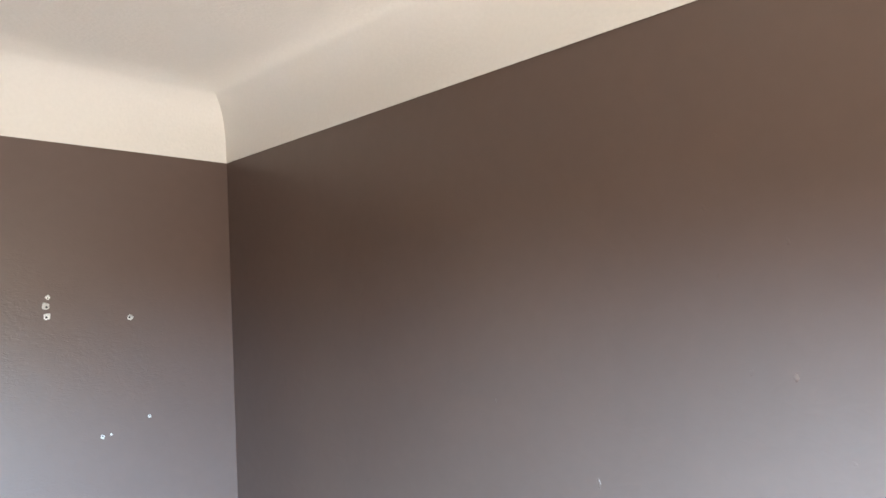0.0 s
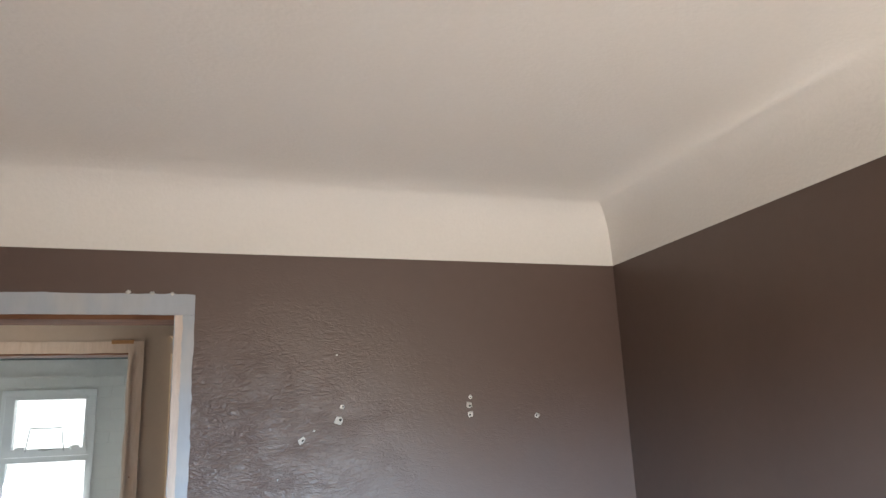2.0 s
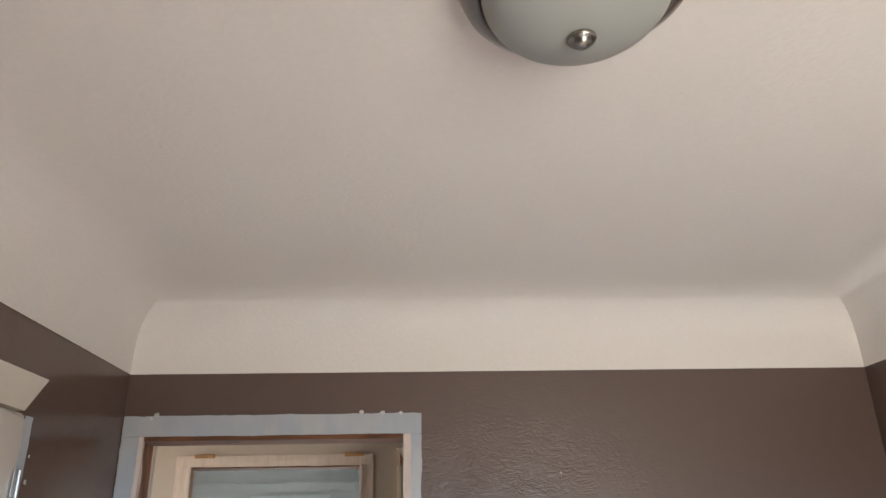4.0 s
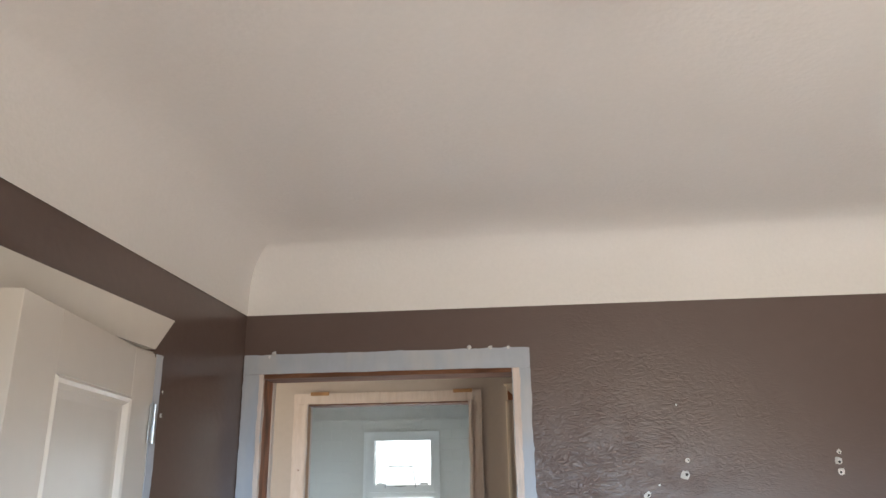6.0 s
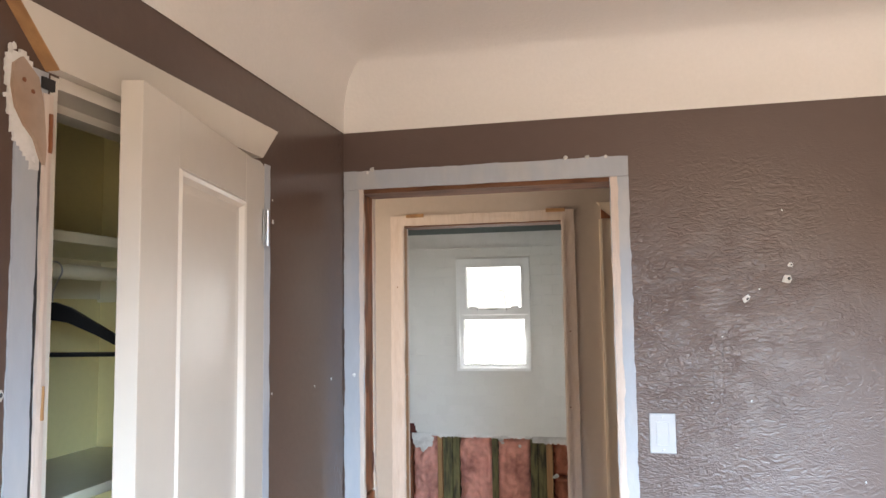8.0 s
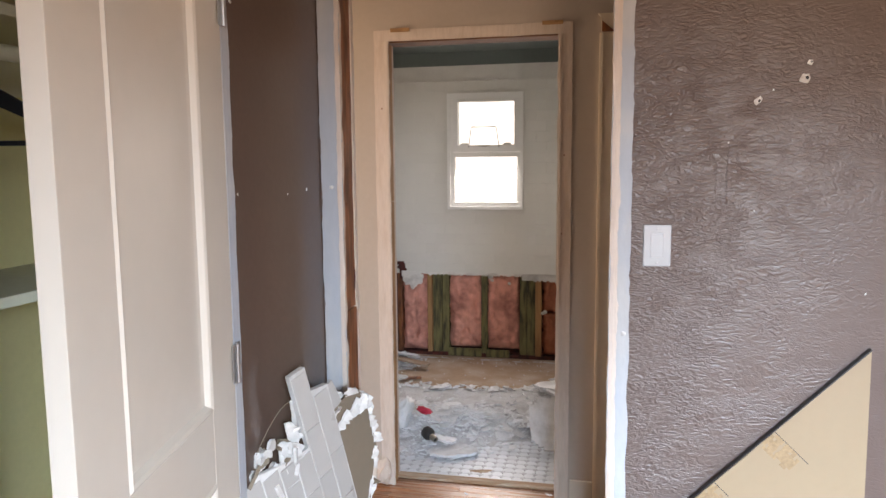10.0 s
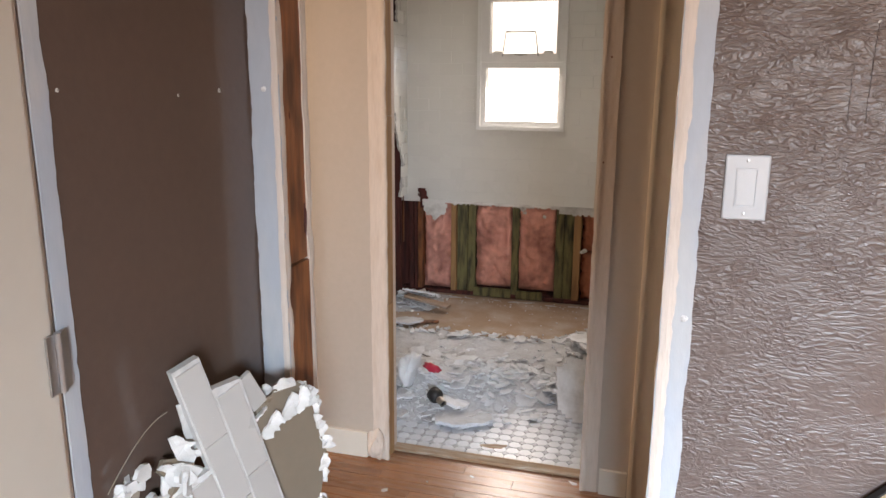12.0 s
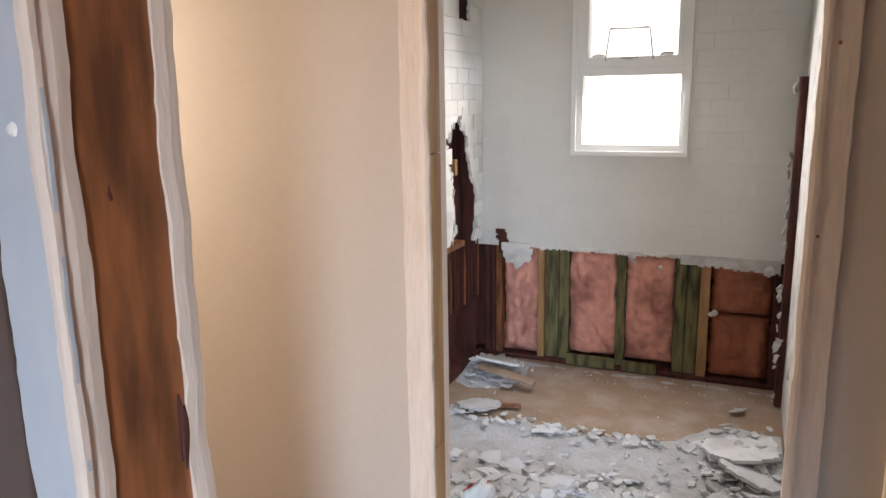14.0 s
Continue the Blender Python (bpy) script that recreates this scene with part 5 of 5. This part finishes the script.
def torn_strip(length, width, curl):
    """A torn strip of board along local z, hanging to local x, curled towards -y, with a jagged free edge."""
    bm = bmesh.new()
    n, s = max(3, int(length / 0.006)), rng.random() * 50
    rows = []
    for k in range(n + 1):
        f = k / n
        w = width * (0.35 + 0.65 * math.sin(math.pi * (0.08 + 0.84 * f))) * (1 + 0.7 * noise.noise((f * length * 90, s, 0)))
        rows.append([bm.verts.new((w * g - 0.3 * width, -curl * w * g * g + 0.004 * noise.noise((f * 4, g * 3, s)), (f - 0.5) * length)) for g in (0, 0.33, 0.66, 1)])
    for r0, r1 in zip(rows, rows[1:]):
        for q in range(3):
            bm.faces.new((r0[q], r0[q + 1], r1[q + 1], r1[q]))
    back = bmesh.ops.extrude_face_region(bm, geom=bm.faces[:])
    for v in back["geom"]:
        if isinstance(v, bmesh.types.BMVert):
            v.co.y += 0.0035 + 0.002 * noise.noise(v.co * 120)
    bmesh.ops.recalc_face_normals(bm, faces=bm.faces)
    return bm


for (x0, z0), (x1, z1) in zip(outline[1:], outline[2:]):
    run = math.hypot(x1 - x0, z1 - z0)
    steps, turn = max(1, int(run / 0.034)), math.degrees(math.atan2(x1 - x0, z1 - z0))
    for k in range(steps):
        f = (k + rng.uniform(0.2, 0.8)) / steps
        if z0 + (z1 - z0) * f < 0.36:
            continue
        for lay in range(2):
            part("torn_edge", torn_strip(rng.uniform(0.030, 0.062), rng.uniform(0.012, 0.024), rng.uniform(-0.6, 0.9)), M_PLASTER if rng.random() < 0.8 else M_KRAFT, sheet, "white torn gypsum edge",
                 m=pose(x0 + (x1 - x0) * f + rng.uniform(-0.009, 0.003), -0.003 + 0.012 * lay, z0 + (z1 - z0) * f, 0, turn + rng.uniform(-14, 14), 0) @ pose(0, 0, 0, 0, 0, rng.uniform(-45, 25)))
for x, z, turn, size in ((-0.06, 0.765, 35, 0.06), (-0.015, 0.785, 25, 0.065), (0.018, 0.79, 15, 0.06), (0.04, 0.785, 40, 0.05), (0.062, 0.725, -20, 0.045)):
    part("torn_curl", torn_strip(size, size * 0.28, 0.9), M_PLASTER, sheet, "white curl of torn gypsum", m=pose(x, -0.008, z, 12, turn, 0))

for u, z, turn, size in ((0.060, 0.835, 14, 0.11), (0.040, 0.79, 20, 0.09), (0.062, 0.895, 16, 0.07), (0.02, 0.765, 50, 0.06)):
    part("torn_curl", torn_strip(size, size * 0.32, 0.5), M_PLASTER, heap, m=pose(u, 0.022, z, 8, -turn, 0))

# bits on the hall floor
for i, (x, y, r) in enumerate(((-0.42, 3.20, 0.035), (-0.28, 3.38, 0.014), (-0.22, 3.30, 0.02), (-0.12, 3.17, 0.014), (-0.35, 3.60, 0.014), (-0.07, 3.42, 0.022), (-0.63, 3.42, 0.014), (-0.58, 3.30, 0.008), (-0.50, 3.52, 0.006), (0.02, 3.66, 0.02))):
    ob = new("plaster_shard", shard_meshes[i % 10])
    ob.matrix_basis = pose(x, y, 0.001, 0, 0, 37 * i) @ Matrix.Diagonal((r, r * 0.7, r * 0.35, 1))
    tagged(ob, "broken plaster shard on the oak floor", "plaster shard", "plaster shards on the hall floor")
tagged(part("wood_splinter", tube([(-0.30, 3.30, 0.004), (-0.27, 3.25, 0.006), (-0.22, 3.235, 0.004)], 0.005, 6), M_STUD), "curled brown wood splinter on the oak floor", "splinter")

# ---- pieces of floors and walls ----
floor_ob = bpy.data.objects["floor"]
bath_floor_ob = bpy.data.objects["floor_bathroom"]
rng = random.Random(9)
W = 0.057
plank_meshes = {}
y, row = 2.302, 0
while y + W < 3.74:
    x = -1.30 - rng.uniform(0, 0.5)
    while x < 0.85:
        n = rng.choice((0.5, 0.7, 0.9))
        if n not in plank_meshes:
            b = box(0, n - 0.0012, 0, W - 0.0011, -0.011, 0.0, 0.0009)
            me = bpy.data.meshes.new("plank")
            b.to_mesh(me)
            b.free()
            me.materials.append(M_FLOOR)
            plank_meshes[n] = me
        ob = new("plank", plank_meshes[n])
        ob.parent, ob.location = floor_ob, (x, y, rng.uniform(-0.0004, 0.0004))
        x += n
    y += W

# mosaic floor: octagons with grey dots
P = 0.0508
b = bmesh.new()
c = 0.26 * P
h = P / 2 - 0.0016
pts = [(-h, -h + c), (-h + c, -h), (h - c, -h), (h, -h + c), (h, h - c), (h - c, h), (-h + c, h), (-h, h - c)]
lo, hi = [b.verts.new((x, y, -0.005)) for x, y in pts], [b.verts.new((x * 0.97, y * 0.97, 0.0015)) for x, y in pts]
b.faces.new(hi)
for k in range(8):
    b.faces.new((lo[k], lo[(k + 1) % 8], hi[(k + 1) % 8], hi[k]))
octagon = bpy.data.meshes.new("mosaic_tile")
b.to_mesh(octagon)
b.free()
octagon.materials.append(M_MOSAIC)
dots, squares = bmesh.new(), bmesh.new()
count = 0
for j in range(24):
    for i in range(29):
        x, y = BXW + 0.03 + P * i, 3.782 + P * j
        if j < 17 and -0.78 < x < 0.10 and count < 296:
            ob = new("mosaic_tile", octagon)
            ob.parent, ob.location = bath_floor_ob, (x, y, 0)
            count += 1
        else:
            add_box(squares, x - h, x + h, y - h, y + h, -0.006, 0.001)
        d = Matrix.Translation((x + P / 2, y + P / 2, 0)) @ pose(0, 0, 0, 0, 0, 45)
        add_box(dots, -0.0085, 0.0085, -0.0085, 0.0085, -0.006, 0.001, 0, d)
rest = part("mosaic_rest", squares, M_MOSAIC, bath_floor_ob)
rest["kind"] = "stuff"
dot_field = part("mosaic_dots", dots, M_GREYTILE, bath_floor_ob, "small grey square mosaic tiles")
dot_field["kind"] = "stuff"

# glazed wall tiles, running bond
TW, TH = 0.1524, 0.0762
tile_meshes = {}


def wall_tile(parent, w, h_, m, lean=0.7):
    key = (round(w, 4), round(h_, 4))
    if key not in tile_meshes:
        tb = box(0.0008, w - 0.0008, -0.006, 0.0, 0.0008, h_ - 0.0008, 0.0013)
        me = bpy.data.meshes.new("tile")
        bmesh.ops.recalc_face_normals(tb, faces=tb.faces)
        tb.to_mesh(me)
        tb.free()
        me.materials.append(M_TILE)
        tile_meshes[key] = me
    ob = new("tile", tile_meshes[key])
    ob.parent, ob.matrix_basis = parent, m @ pose(0, 0, 0, rng.uniform(-lean, lean), 0, rng.uniform(-lean, lean))


def tile_rows(u0, u1, z0, z1, skip, put):
    z, r = z0, 0
    while z < z1 - 0.005:
        hh = min(TH, z1 - z)
        u = u0 - (TW / 2 if r % 2 else 0)
        while u < u1 - 0.002:
            for a, b_ in skip(max(u, u0), min(u + TW, u1), z, z + hh):
                if b_ - a > 0.006:
                    put(a, b_ - a, z, hh)
            u += TW
        z += hh
        r += 1


def north_skip(a, b_, z0, z1):
    if z1 > 1.14 + 0.03 and z0 < 1.978 - 0.03 and a < -0.339 and b_ > -0.908:
        return [(a, min(b_, -0.909)), (max(a, -0.338), b_)]
    return [(a, b_)]


tile_rows(BXW + 0.001, BXE, 0.646, 2.085, north_skip, lambda u, w, z, hh: wall_tile(wall_bath_north, w, hh, pose(u, BYN + 0.003, z)))


def west_skip(a, b_, z0, z1):
    for k in range(3):
        u, v = a + (b_ - a) * (k + 0.5) / 3, (z0 + z1) / 2
        if (abs(u - 5.60) < 0.125 and v < 1.36) or (abs(u - 5.655) < 0.10 and 1.78 < v < 2.04):
            return []
    return [(a, b_)]


tile_rows(4.62, BYN - 0.006, 0.738, 2.085, west_skip, lambda u, w, z, hh: wall_tile(west_board, w, hh, frame_axes((BXW - 0.003, u, z), (0, 1, 0), (-1, 0, 0), (0, 0, 1)), 0.1))
